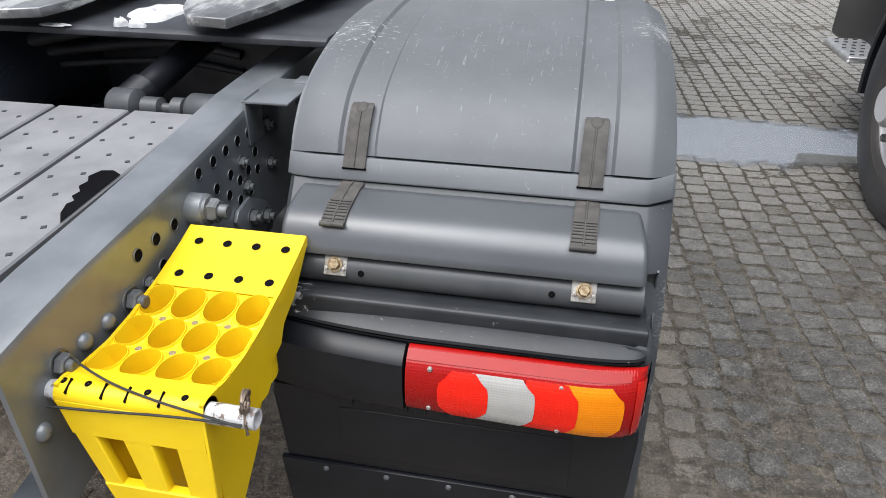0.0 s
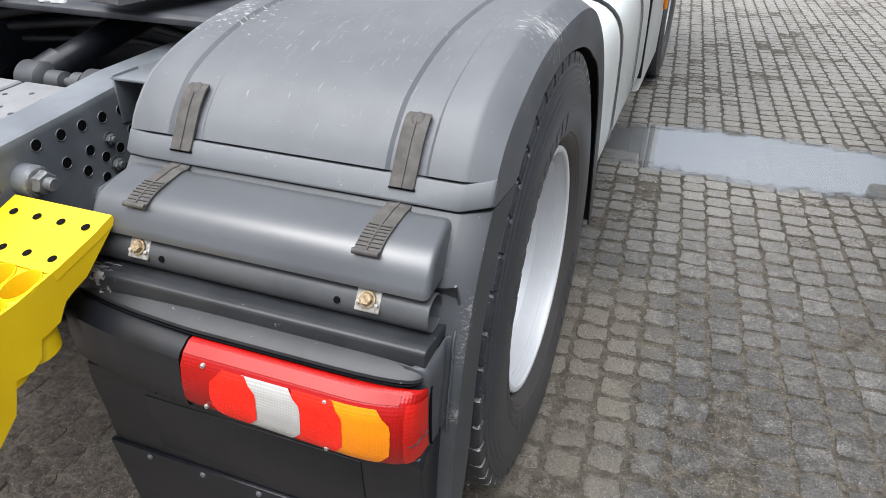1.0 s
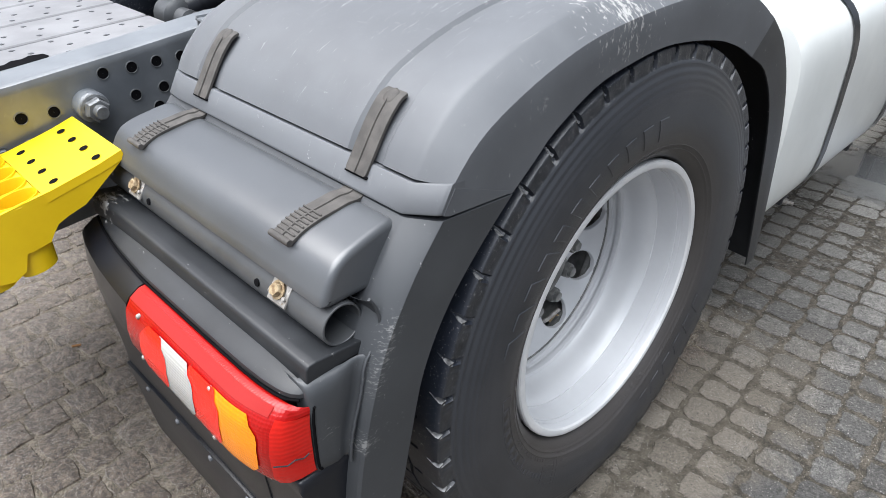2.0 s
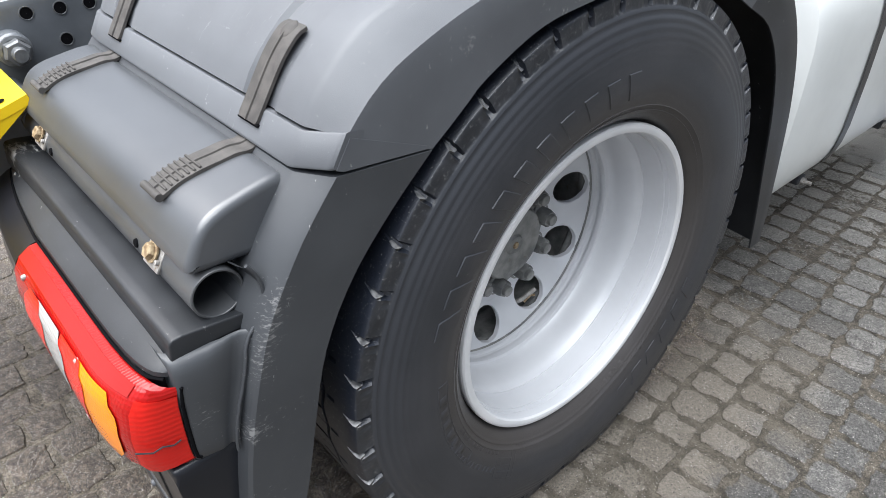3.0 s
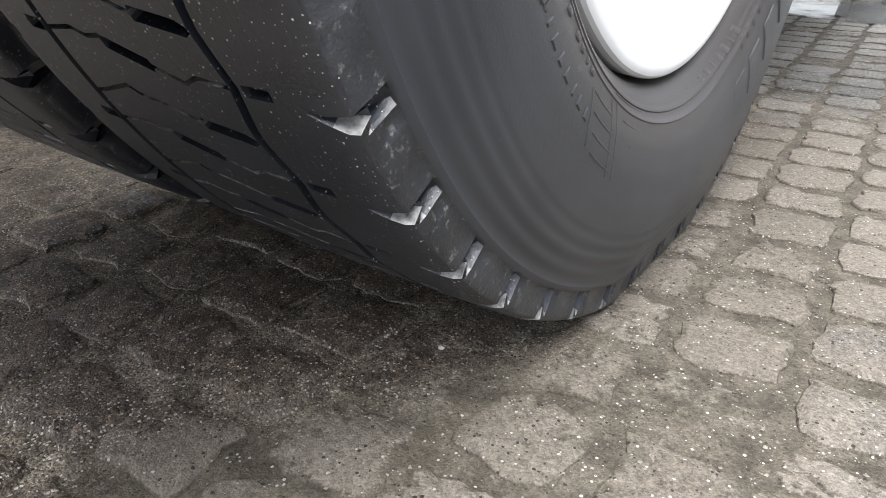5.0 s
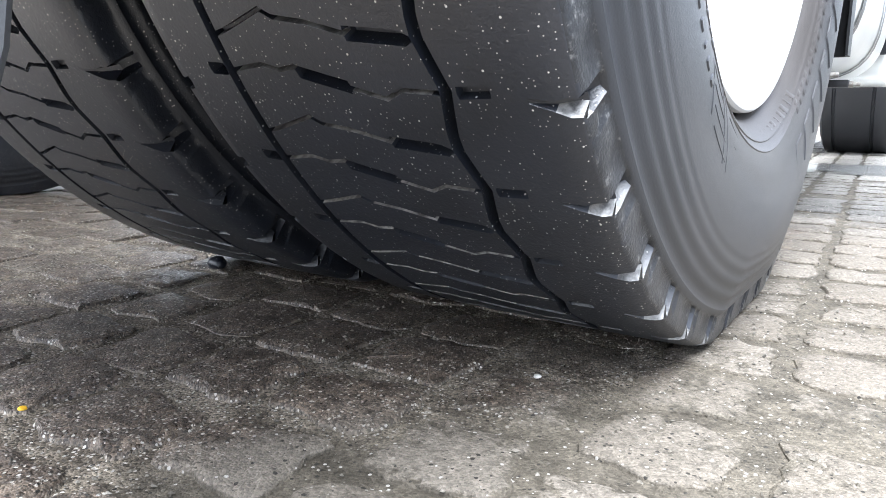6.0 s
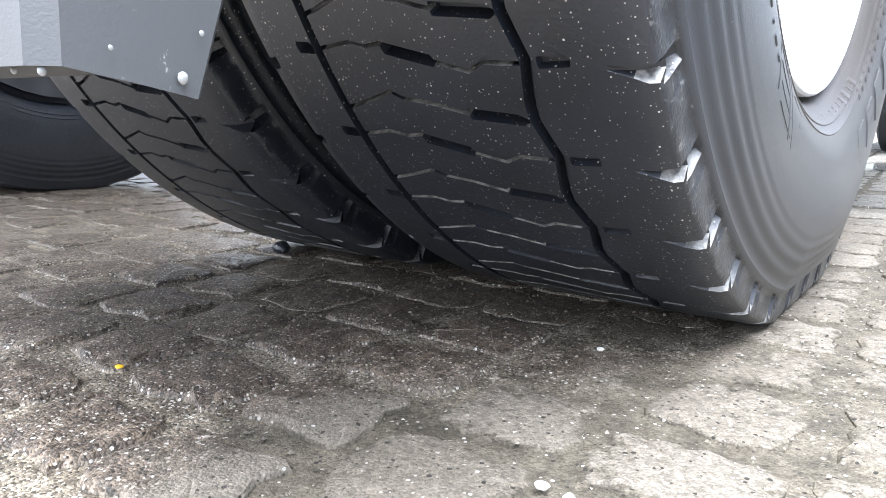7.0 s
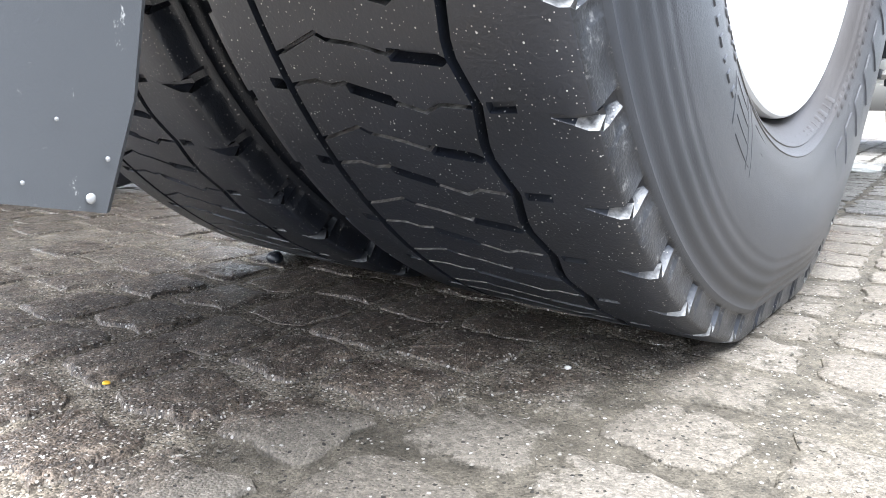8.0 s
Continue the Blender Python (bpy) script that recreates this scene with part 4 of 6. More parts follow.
def strap_band(points, cx, n, slant=0.0):
    """A flat rubber band with a raised middle line, along a line of (y, z) points."""
    line = spline(points, n)
    bm = bmesh.new()
    rows = []
    for i, (y, z) in enumerate(line):
        a, b = line[max(i - 1, 0)], line[min(i + 1, n - 1)]
        d = Vector((0, b[0] - a[0], b[1] - a[1])).normalized()
        out = Vector((0, d.z, -d.y))
        if out.z < 0:
            out = -out
        w = 0.0205 if 0 < i < n - 1 else 0.0190
        t = 0.0026
        mid = Vector((cx + slant * i / (n - 1), y, z))
        across = Vector((1, 0, 0))
        rows.append([mid + across * u * w + out * t * h for u, h in ((-1, -1), (-1, 0.6), (-0.9, 1), (-0.22, 1), (-0.09, 1.0), (-0.05, 1.75), (0.05, 1.75), (0.09, 1.0), (0.22, 1), (0.9, 1), (1, 0.6), (1, -1))])
    vs = grid(bm, rows, closed_u=True)
    bm.faces.new(vs[0])
    bm.faces.new(vs[-1][::-1])
    return bm


def strap(parent, cx):
    """A rubber strap from its knob on the arch into a slot of the band, and out again to its ribbed pull tab on the box."""
    band = part("strap", strap_band([(-0.452, 1.0215), (-0.462, 1.0185), (-0.473, 1.0090), (-0.487, 0.9930), (-0.501, 0.9725), (-0.5165, 0.9478), (-0.5290, 0.9285)], cx, 26, -0.002), RUBBER_STRAP, parent, "ribbed brown-black rubber strap", 35)
    bm = bmesh.new()
    box(bm, (cx - 0.002, -0.5278, 0.9272), (0.0445, 0.0050, 0.0030), 0.0008, 1)
    part("slot", bm, BLACK_HOLE, parent, "dark slot that takes the strap")
    tab = part("pull_tab", strap_band([(-0.5295, 0.9040), (-0.5420, 0.9005), (-0.5560, 0.9015), (-0.5760, 0.8985), (-0.6000, 0.8950), (-0.6250, 0.8885), (-0.6480, 0.8775)], cx - 0.003, 26, -0.003), RUBBER_STRAP, band, "", 35)
    for i in range(7):
        bm = bmesh.new()
        y = -0.5990 - i * 0.0068
        z = table([(-0.6480, 0.8775), (-0.6250, 0.8885), (-0.6000, 0.8950), (-0.5900, 0.8965)], y)
        box(bm, (0, 0, 0), (0.0385, 0.0030, 0.0040), 0.0009, 1)
        rib = part("rib", bm, RUBBER_STRAP, band)
        rib.matrix_basis = Matrix.Translation((cx - 0.005 - i * 0.0002, y, z + 0.0034)) @ Matrix.Rotation(radians(14 + i * 2.2), 4, "X")
    bm = bmesh.new()
    tube_along(bm, [(cx - 0.027, -0.6495, 0.8790), (cx + 0.015, -0.6495, 0.8790)], 0.0048, 12)
    part("tip", bm, RUBBER_STRAP, band)
    bm = bmesh.new()
    lathe(bm, [(0.0, 0.0125), (0.0016, 0.0112), (0.0030, 0.0082), (0.0038, 0.0042), (0.0040, 0.0004)], 24, axis="z")
    knob = part("knob", bm, RUBBER_STRAP, band, "round button that holds the strap")
    knob.matrix_basis = Matrix.Translation((cx, -0.4640, 1.0180)) @ Matrix.Rotation(radians(38), 4, "X")


def cross_tube(truck):
    bm = bmesh.new()
    cy, cz, r = -0.640, 0.794, 0.0300
    lathe(bm, [(-0.640, 0.001), (-0.640, r), (-0.0215, r), (-0.0205, r - 0.0008), (-0.0205, r - 0.0026), (-0.0215, r - 0.0032), (-0.20, r - 0.0032), (-0.20, 0.001)], 44, centre=(0, cy, cz))
    tube = part("cross_tube", bm, TUBE, truck, "grey painted hollow steel tube bolted across the mudguard", 30)
    tilt = radians(33)
    for i, x in enumerate((-0.529, -0.115)):
        # a saddle plate lies on the upper rear quarter of the tube
        seat = Matrix.Translation((x, cy - (r + 0.0015) * math.cos(tilt), cz + (r + 0.0015) * math.sin(tilt))) @ Matrix.Rotation(-tilt, 4, "X")
        bm = bmesh.new()
        box(bm, (0, 0, 0), (0.040, 0.0045, 0.037), 0.002, 2)
        for v in bm.verts:
            v.co.y += 9.0 * v.co.z ** 2 + 0.0006 * noise.noise(v.co * 160)
        for sx in (-1, 1):
            lathe(bm, [(-0.0042, 0.0005), (-0.0035, 0.003), (-0.0005, 0.0035)], 10, axis="y", centre=(sx * 0.015, 0, -0.006))
        bmesh.ops.transform(bm, matrix=seat, verts=bm.verts)
        plate = part("bolt_plate", bm, ZINC, tube, "corroded zinc plate")
        bm = bmesh.new()
        hexagon(bm, 0.0098, 0.009)
        lathe(bm, [(0, 0.0130), (0.002, 0.0130), (0.0025, 0.0095)], 20)
        bmesh.ops.rotate(bm, verts=bm.verts, matrix=Matrix.Rotation(-math.pi / 2, 3, "Z"))
        bmesh.ops.translate(bm, verts=bm.verts, vec=(0, -0.0018, 0.001))
        bmesh.ops.transform(bm, matrix=seat, verts=bm.verts)
        part("bolt", bm, BRASS, plate, "rusty gilt bolt")
        bm = bmesh.new()
        lathe(bm, [(-0.0022, 0.0005), (-0.0020, 0.0052), (0.0015, 0.0060)], 16, axis="y")
        spot = Matrix.Translation((x + (0.045 if i == 0 else -0.050), cy - r * math.cos(radians(12)), cz + r * math.sin(radians(12)))) @ Matrix.Rotation(-radians(12), 4, "X")
        bmesh.ops.transform(bm, matrix=spot, verts=bm.verts)
        part("tube_hole", bm, BLACK_HOLE, tube)


def tail_lamp(truck):
    """The lamp as one swept lens divided into its coloured windows."""
    sect = [(-0.738, 0.7235), (-0.750, 0.7225), (-0.766, 0.712), (-0.777, 0.696), (-0.783, 0.660), (-0.782, 0.632), (-0.774, 0.616), (-0.745, 0.612)]

    def skin(bm, x0, x1, k0, k1, lift=0.0, n=10, round_end=False):
        rows = []
        for i in range(n + 1):
            x = x0 + (x1 - x0) * i / n
            sweep = 0.020 * max(0.0, (x + 0.11) / 0.10) ** 2
            row = []
            for y, z in sect[k0:k1 + 1]:
                row.append((x, y - lift + sweep * (1.0 if y < -0.75 else 0.6), z - 0.014 * max(0.0, (x + 0.382)) / 0.37 * (1 if z < 0.65 else 0.1)))
            rows.append(row)
        return grid(bm, rows)

    bm = bmesh.new()
    vs = skin(bm, -0.384, -0.034, 0, 7, 0, 24)
    bm.faces.new(vs[0])
    # wrapped outer end
    last = [v.co.copy() for v in vs[-1]]
    rows = [[v.co for v in vs[-1]]]
    for x, sq in ((-0.022, 0.10), (-0.012, 0.25), (-0.006, 0.50), (-0.003, 0.85)):
        rows.append([(x, p.y + (-0.705 - p.y) * sq, p.z + (0.665 - p.z) * sq * 0.12) for p in last])
    grid(bm, rows)
    bmesh.ops.remove_doubles(bm, verts=bm.verts, dist=0.0001)
    lamp = part("tail_lamp", bm, RED, truck, "cracked red tail lamp with white and amber windows", 40)
    bm = bmesh.new()
    grid(bm, [[(p[0] + 0.0012, p[1] - 0.0010, p[2]) for p in (r[2:7])] for r in ([tuple(v) for v in row] for row in rows[1:])])
    reflector = part("side_reflector", bm, RED_SIDE, lamp, "bright red side reflector with a crack")
    bm = bmesh.new()
    tube_along(bm, [(-0.0105, -0.768, 0.650), (-0.0045, -0.752, 0.644), (-0.0022, -0.742, 0.648), (-0.0012, -0.730, 0.643), (-0.0008, -0.722, 0.646)], 0.0010, 6)
    part("crack", bm, BLACK_METAL, reflector)
    bm = bmesh.new()
    tube_along(bm, [(0.0, p[1] + 0.0035, p[2]) for p in (tuple(v) for v in rows[-1])], 0.0020, 8)
    part("end_seal", bm, BLACK_HOLE, lamp, "black seal round the end of the lamp")
    bm = bmesh.new()
    skin(bm, -0.3835, -0.030, 1, 2, 0.0012, 20)
    part("upper_band", bm, RED_SMOOTH, lamp, "smooth pinkish red reflector band")

    def window(name, x0, x1, cut, mat, label, lift, left=0.0, z0=0.6205, z1=0.706):
        """An eight-cornered window lying just proud of the lens."""
        def at(x, z):
            sweep = 0.020 * max(0.0, (x + 0.11) / 0.10) ** 2
            zz = z - 0.014 * max(0.0, (x + 0.382)) / 0.37 * (1 if z < 0.65 else 0.1)
            y = table([(0.612, -0.772), (0.616, -0.774), (0.632, -0.782), (0.660, -0.783), (0.696, -0.777), (0.712, -0.766)], z)
            return Vector((x, y - lift + sweep, zz))
        bm = bmesh.new()
        n = 8
        rows = []
        for j in range(n + 1):
            f = j / n
            z = z0 + (z1 - z0) * f
            inset = cut * max(0.0, abs(f - 0.5) * 2 - 0.45) / 0.55
            rows.append([at(x0 + inset * left + (x1 - x0 - inset * (1 + left)) * i / 8, z) for i in range(9)])
        grid(bm, rows)
        part(name, bm, mat, lamp, label)

    window("amber_window", -0.1300, -0.0370, 0.022, AMBER, "ribbed amber indicator lens", 0.0020)
    window("red_window", -0.1900, -0.1070, 0.018, RED_BRIGHT, "plain red lens", 0.0028)
    window("clear_window", -0.2750, -0.1740, 0.022, CLEAR, "ribbed clear reversing lens", 0.0036)
    window("stop_window", -0.3300, -0.2480, 0.022, RED_BRIGHT, "bright red stop lens", 0.0044, 1.0)
    bm = bmesh.new()
    lathe(bm, [(-0.789, 0.0005), (-0.789, 0.0028), (-0.787, 0.0042), (-0.783, 0.0042)], 14, axis="y")
    screw = part("screw", bm, ZINC, lamp)
    for i, (x, z) in enumerate(((-0.344, 0.702), (-0.136, 0.699), (-0.345, 0.628), (-0.136, 0.617))):
        m = Matrix.Translation((x, 0.012 if z > 0.65 else 0.004, z))
        if i == 0:
            screw.matrix_basis = m
        else:
            again(screw, m)


def rain_drops(parent):
    """Rain water that hangs in beads along the foot of the column, their pale colour standing in for glints."""
    beads = ((-0.0165, -0.7010, 0.1920, 0.0020), (0.0175, -0.6975, 0.1908, 0.0016), (0.0228, -0.6745, 0.1905, 0.0022), (0.0230, -0.6700, 0.1990, 0.0011), (0.0228, -0.6880, 0.1950, 0.0009), (0.0228, -0.6800, 0.2080, 0.0009), (0.0100, -0.6990, 0.1910, 0.0012))
    for x, y, z, r in beads:
        bm = bmesh.new()
        bmesh.ops.create_icosphere(bm, subdivisions=2, radius=r * 0.52)
        for v in bm.verts:
            v.co = Vector((x + v.co.x * 0.5, y + v.co.y, z + v.co.z * (1.25 if v.co.z < 0 else 1.0)))
        part("rain_drop", bm, DROP, parent, "", 60)


cover = arch_cover(truck)
front_section(truck)
rear = rear_section(truck)
rain_drops(rear)
strap(cover, -0.530)
strap(cover, -0.118)
cross_tube(truck)
tail_lamp(truck)

# ---------------------------------------------------------------- chassis
RAIL_X = -0.805


def rail_top(y):
    return table([(-1.10, 0.893), (-1.01, 0.907), (-0.92, 0.918), (-0.73, 0.932), (-0.52, 0.952), (-0.32, 0.974), (0.0, 0.985), (3.6, 0.985)], y)


def chassis_rail(truck, side=1, x0=RAIL_X):
    bm = bmesh.new()
    ys = [-1.085, -1.01, -0.92, -0.82, -0.73, -0.62, -0.52, -0.42, -0.32, -0.16, 0.0, 0.2, 1.0, 2.2, 3.6]
    rows = []
    for y in ys:
        zt = rail_top(y)
        zb = zt - 0.29
        t = 0.009
        w = 0.090
        p = [(0, zb), (0, zt - 0.018), (0, zt - 0.010), (-0.0025, zt - 0.003), (-0.009, zt), (-0.017, zt), (-w, zt), (-w, zt - t), (-0.016, zt - t), (-t, zt - 0.02), (-t, zb + 0.02), (-0.016, zb + t), (-w, zb + t), (-w, zb), (-0.01, zb)]
        rows.append([(x0 + side * q[0], y, q[1]) for q in p])
    vs = grid(bm, rows, closed_u=True)
    bm.faces.new(vs[0])
    bm.faces.new(vs[-1][::-1])
    return part("chassis_rail", bm, CHASSIS, truck, "grey steel chassis rail drilled with many holes", 30)


rail = chassis_rail(truck)
chassis_rail(truck, -1, -1.68)
# flat black discs paint the dark inside of the drilled holes
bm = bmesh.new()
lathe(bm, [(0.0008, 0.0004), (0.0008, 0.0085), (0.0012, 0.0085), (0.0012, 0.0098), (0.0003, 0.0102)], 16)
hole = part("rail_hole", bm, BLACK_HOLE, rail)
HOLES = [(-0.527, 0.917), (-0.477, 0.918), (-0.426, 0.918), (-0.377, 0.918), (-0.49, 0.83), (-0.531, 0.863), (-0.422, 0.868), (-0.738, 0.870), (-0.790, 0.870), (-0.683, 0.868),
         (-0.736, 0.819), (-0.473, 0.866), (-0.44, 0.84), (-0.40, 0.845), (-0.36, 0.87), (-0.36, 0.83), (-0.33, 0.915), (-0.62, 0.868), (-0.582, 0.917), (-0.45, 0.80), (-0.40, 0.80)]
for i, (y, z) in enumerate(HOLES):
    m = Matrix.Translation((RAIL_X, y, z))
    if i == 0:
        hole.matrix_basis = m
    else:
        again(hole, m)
# raised zinc ring paints in the lit thickness of each hole
bm = bmesh.new()
lathe(bm, [(0.0002, 0.0122), (0.0016, 0.0117), (0.0016, 0.0107), (0.0004, 0.0100)], 20)
lit_ring = part("hole_lit_ring", bm, ZINC_DULL, rail, "pale ring for the lit inner edge of a drilled hole")
for i, (y, z) in enumerate(HOLES):
    m = Matrix.Translation((RAIL_X, y, z))
    if i == 0:
        lit_ring.matrix_basis = m
    else:
        again(lit_ring, m)
bm = bmesh.new()
lathe(bm, [(0.0, 0.024), (0.004, 0.024), (0.004, 0.021)], 24)
hexagon(bm, 0.0185, 0.022, 0.004)
lathe(bm, [(0.026, 0.0105), (0.040, 0.0105), (0.042, 0.009), (0.042, 0.0005)], 16)
nut = part("flange_bolt", bm, ZINC_DULL, rail, "", 25)
BOLTS = [(-0.830, 0.812, 1.0), (-0.994, 0.820, 0.9), (-0.784, 0.816, 0.55), (-0.291, 0.907, 0.75), (-0.419, 0.817, 0.7), (-0.30, 0.82, 0.7), (-0.422, 0.872, 0.6)]
for i, (y, z, k) in enumerate(BOLTS):
    m = Matrix.Translation((RAIL_X, y, z)) @ Matrix.Diagonal((k * 0.62, k, k, 1))
    if i == 0:
        nut.matrix_basis = m
    else:
        again(nut, m)
bm = bmesh.new()
lathe(bm, [(0.0, 0.0135), (0.003, 0.013), (0.008, 0.010), (0.010, 0.0055), (0.0105, 0.0005)], 20)
dome = part("rivet", bm, CHASSIS, rail)
for i, (y, z) in enumerate(((-0.890, 0.815), (-0.943, 0.819), (-1.055, 0.755))):
    m = Matrix.Translation((RAIL_X, y, z))
    if i == 0:
        dome.matrix_basis = m
    else:
        again(dome, m)
bm = bmesh.new()
lathe(bm, [(0.0, 0.029), (0.028, 0.029), (0.031, 0.026), (0.031, 0.0005)], 26, centre=(RAIL_X, -0.622, 0.868))
bush = part("bush_bolt", bm, CHASSIS, rail, "large grey bush bolt on the rail", 25)
bm = bmesh.new()
lathe(bm, [(0.030, 0.026), (0.036, 0.026), (0.038, 0.021)], 22)
hexagon(bm, 0.0225, 0.018, 0.036)
lathe(bm, [(0.053, 0.0125), (0.068, 0.0125), (0.070, 0.011), (0.070, 0.0005)], 16)
nut_b = part("nut", bm, ZINC_DULL, bush, "dull flange nut", 25)
nut_b.matrix_basis = Matrix.Translation((RAIL_X, -0.622, 0.868)) @ Matrix.Rotation(0.3, 4, "X")
# gusset plate bolted on the rail
bm = bmesh.new()
prism(bm, [(-0.495, 0.772), (-0.480, 0.790), (-0.425, 0.797), (-0.352, 0.752), (-0.325, 0.704), (-0.345, 0.680), (-0.44, 0.690)], RAIL_X + 0.001, RAIL_X + 0.009, 0.002, 2)
gusset = part("gusset", bm, CHASSIS, rail, "grey bolted gusset plate")
for y, z in ((-0.43, 0.752), (-0.37, 0.725)):
    again(nut, Matrix.Translation((RAIL_X + 0.008, y, z)) @ Matrix.Diagonal((0.55, 0.8, 0.8, 1)))
# bracket that carries the mudguard
bm = bmesh.new()
box(bm, (-0.760, -0.30, 0.982), (0.10, 0.16, 0.006), 0.002)
box(bm, (-0.803, -0.345, 0.94), (0.006, 0.07, 0.10), 0.002)
box(bm, (-0.70, -0.23, 0.965), (0.10, 0.05, 0.05), 0.004)
part("mudguard_bracket", bm, CHASSIS, truck, "drilled steel bracket on the chassis rail")
bm = bmesh.new()
tube_along(bm, [(-0.80, -0.645, 0.80), (-0.62, -0.65, 0.802)], 0.020, 16)
part("support_arm", bm, CHASSIS, truck, "steel arm between rail and mudguard")

# cover plates between the rails
for i in range(4):
    bm = bmesh.new()
    x1, x0 = (-0.915, -1.071, -1.246, -1.421)[i], (-1.059, -1.234, -1.409, -1.584)[i]
    rows = []
    for y in (-1.25, -0.37, -0.352):
        z = 0.945 if y < -0.36 else 0.925
        dz = 0.0 if y > -0.4 else -0.05
        rows.append([(x0, y, z + dz - 0.03), (x0, y, z + dz - 0.003), (x0 + 0.003, y, z + dz), (x0 + 0.006, y, z + dz), (x1 - 0.006, y, z + dz), (x1 - 0.003, y, z + dz), (x1, y, z + dz - 0.003), (x1, y, z + dz - 0.03)])
    grid(bm, rows)
    plate_i = part("cover_plate", bm, COVER, truck, "grey dimpled plastic cover between the chassis rails")
    if i == 0:
        cover_plate = plate_i
bm = bmesh.new()
box(bm, (0, 0, -0.0012), (0.0085, 0.0085, 0.0012), 0, 2, Matrix.Rotation(0.5, 4, "Z"))
dimple = part("dimple", bm, BLACK_METAL, cover_plate)
first = True
for i in range(4):
    for r in range(9):
        for c in range(3):
            y = -0.44 - r * 0.075 + (0.02 if c == 1 else 0)
            m = Matrix.Translation(((-0.935, -1.100, -1.275, -1.450)[i] - c * 0.05, y, 0.9465 - 0.05 * (-0.37 - y) / 0.88))
            if first:
                dimple.matrix_basis, first = m, False
            else:
                again(dimple, m)
# black sheet added below the plates so their gaps look unlit
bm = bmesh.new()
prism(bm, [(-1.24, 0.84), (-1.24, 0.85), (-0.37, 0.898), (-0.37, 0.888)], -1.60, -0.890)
part("gap_shade_sheet", bm, BLACK_HOLE, truck, "black sheet standing in for the dark under the cover plates")
# mounting plate, coupling plate and what hangs under it
bm = bmesh.new()
prism(bm, [(-0.165, 1.040), (-0.165, 1.054), (-0.150, 1.060), (0.9, 1.060), (0.9, 1.040)], -1.95, -0.70, 0.002, 2)
part("mounting_plate", bm, BLACK_METAL, truck, "black steel mounting plate with grease marks")
def ramp_plate(outline, name, label):
    """A thick steel plate with the given plan, sloping down towards the rear."""
    bm = bmesh.new()
    top = [bm.verts.new((x, y, 1.122 + 0.06 * y)) for x, y in outline]
    low = [bm.verts.new((x, y, 1.122 + 0.06 * y - 0.022)) for x, y in outline]
    bm.faces.new(top)
    bm.faces.new(low[::-1])
    n = len(outline)
    for i in range(n):
        bm.faces.new((top[i], low[i], low[(i + 1) % n], top[(i + 1) % n]))
    bmesh.ops.bevel(bm, geom=list(bm.edges), offset=0.0022, segments=1, affect="EDGES", clamp_overlap=True)
    part(name, bm, STEEL, truck, label)


ramp_plate([(-1.035, -0.150), (-0.988, -0.222), (-0.894, -0.232), (-0.854, -0.120), (-0.797, 0.088), (-0.76, 0.75), (-1.16, 0.75), (-1.10, 0.02)], "coupling_plate", "worn steel coupling ramp with shiny streaks")
ramp_plate([(-1.90, -0.245), (-1.433, -0.240), (-1.350, -0.212), (-1.322, -0.140), (-1.318, -0.017), (-1.34, 0.75), (-1.90, 0.75)], "coupling_plate", "worn steel coupling ramp with shiny streaks")
bm = bmesh.new()
prism(bm, [(0.25, 1.06), (0.25, 1.08), (0.8, 1.09), (0.8, 1.06)], -1.8, -0.80, 0.006, 2)
part("coupling_base", bm, BLACK_METAL, truck, "black base under the coupling")


def smear(x, y, z, rx, ry, h, seed):
    """A lump of grease with an uneven border."""
    bm = bmesh.new()
    rows = []
    for j, (k, up) in enumerate(((1.0, 0.0), (0.93, 0.5), (0.7, 0.9), (0.35, 1.0), (0.01, 1.0))):
        row = []
        for i in range(28):
            a = 2 * math.pi * i / 28
            n = 1 + 0.45 * noise.noise(Vector((math.cos(a) * 1.6, math.sin(a) * 1.6, seed)))
            row.append((x + rx * k * n * math.cos(a), y + ry * k * n * math.sin(a), z + h * up * (1 + 0.5 * noise.noise(Vector((k * 5, a, seed))))))
        rows.append(row)
    grid(bm, rows, closed_u=True)
    part("grease_patch", bm, SNOW, truck, "white grease left on the plate", 60)


smear(-1.195, -0.01, 1.060, 0.070, 0.090, 0.012, 1.3)
smear(-1.205, -0.140, 1.060, 0.018, 0.014, 0.018, 5.3)
smear(-1.165, -0.143, 1.060, 0.026, 0.010, 0.014, 8.1)
smear(-1.36, -0.165, 1.060, 0.035, 0.012, 0.004, 2.2)
# scalloped opening at the border of the cover, its dark inside drawn as a black patch
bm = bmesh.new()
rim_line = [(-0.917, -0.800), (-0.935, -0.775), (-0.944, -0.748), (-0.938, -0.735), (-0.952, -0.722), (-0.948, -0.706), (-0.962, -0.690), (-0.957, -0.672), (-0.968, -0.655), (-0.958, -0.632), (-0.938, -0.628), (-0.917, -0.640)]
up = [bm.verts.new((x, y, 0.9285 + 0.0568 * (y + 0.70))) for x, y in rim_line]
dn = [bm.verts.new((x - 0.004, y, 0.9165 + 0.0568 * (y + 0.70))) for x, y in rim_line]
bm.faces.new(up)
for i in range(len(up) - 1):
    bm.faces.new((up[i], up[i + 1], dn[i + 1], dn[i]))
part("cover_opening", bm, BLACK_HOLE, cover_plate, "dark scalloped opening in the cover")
bm = bmesh.new()
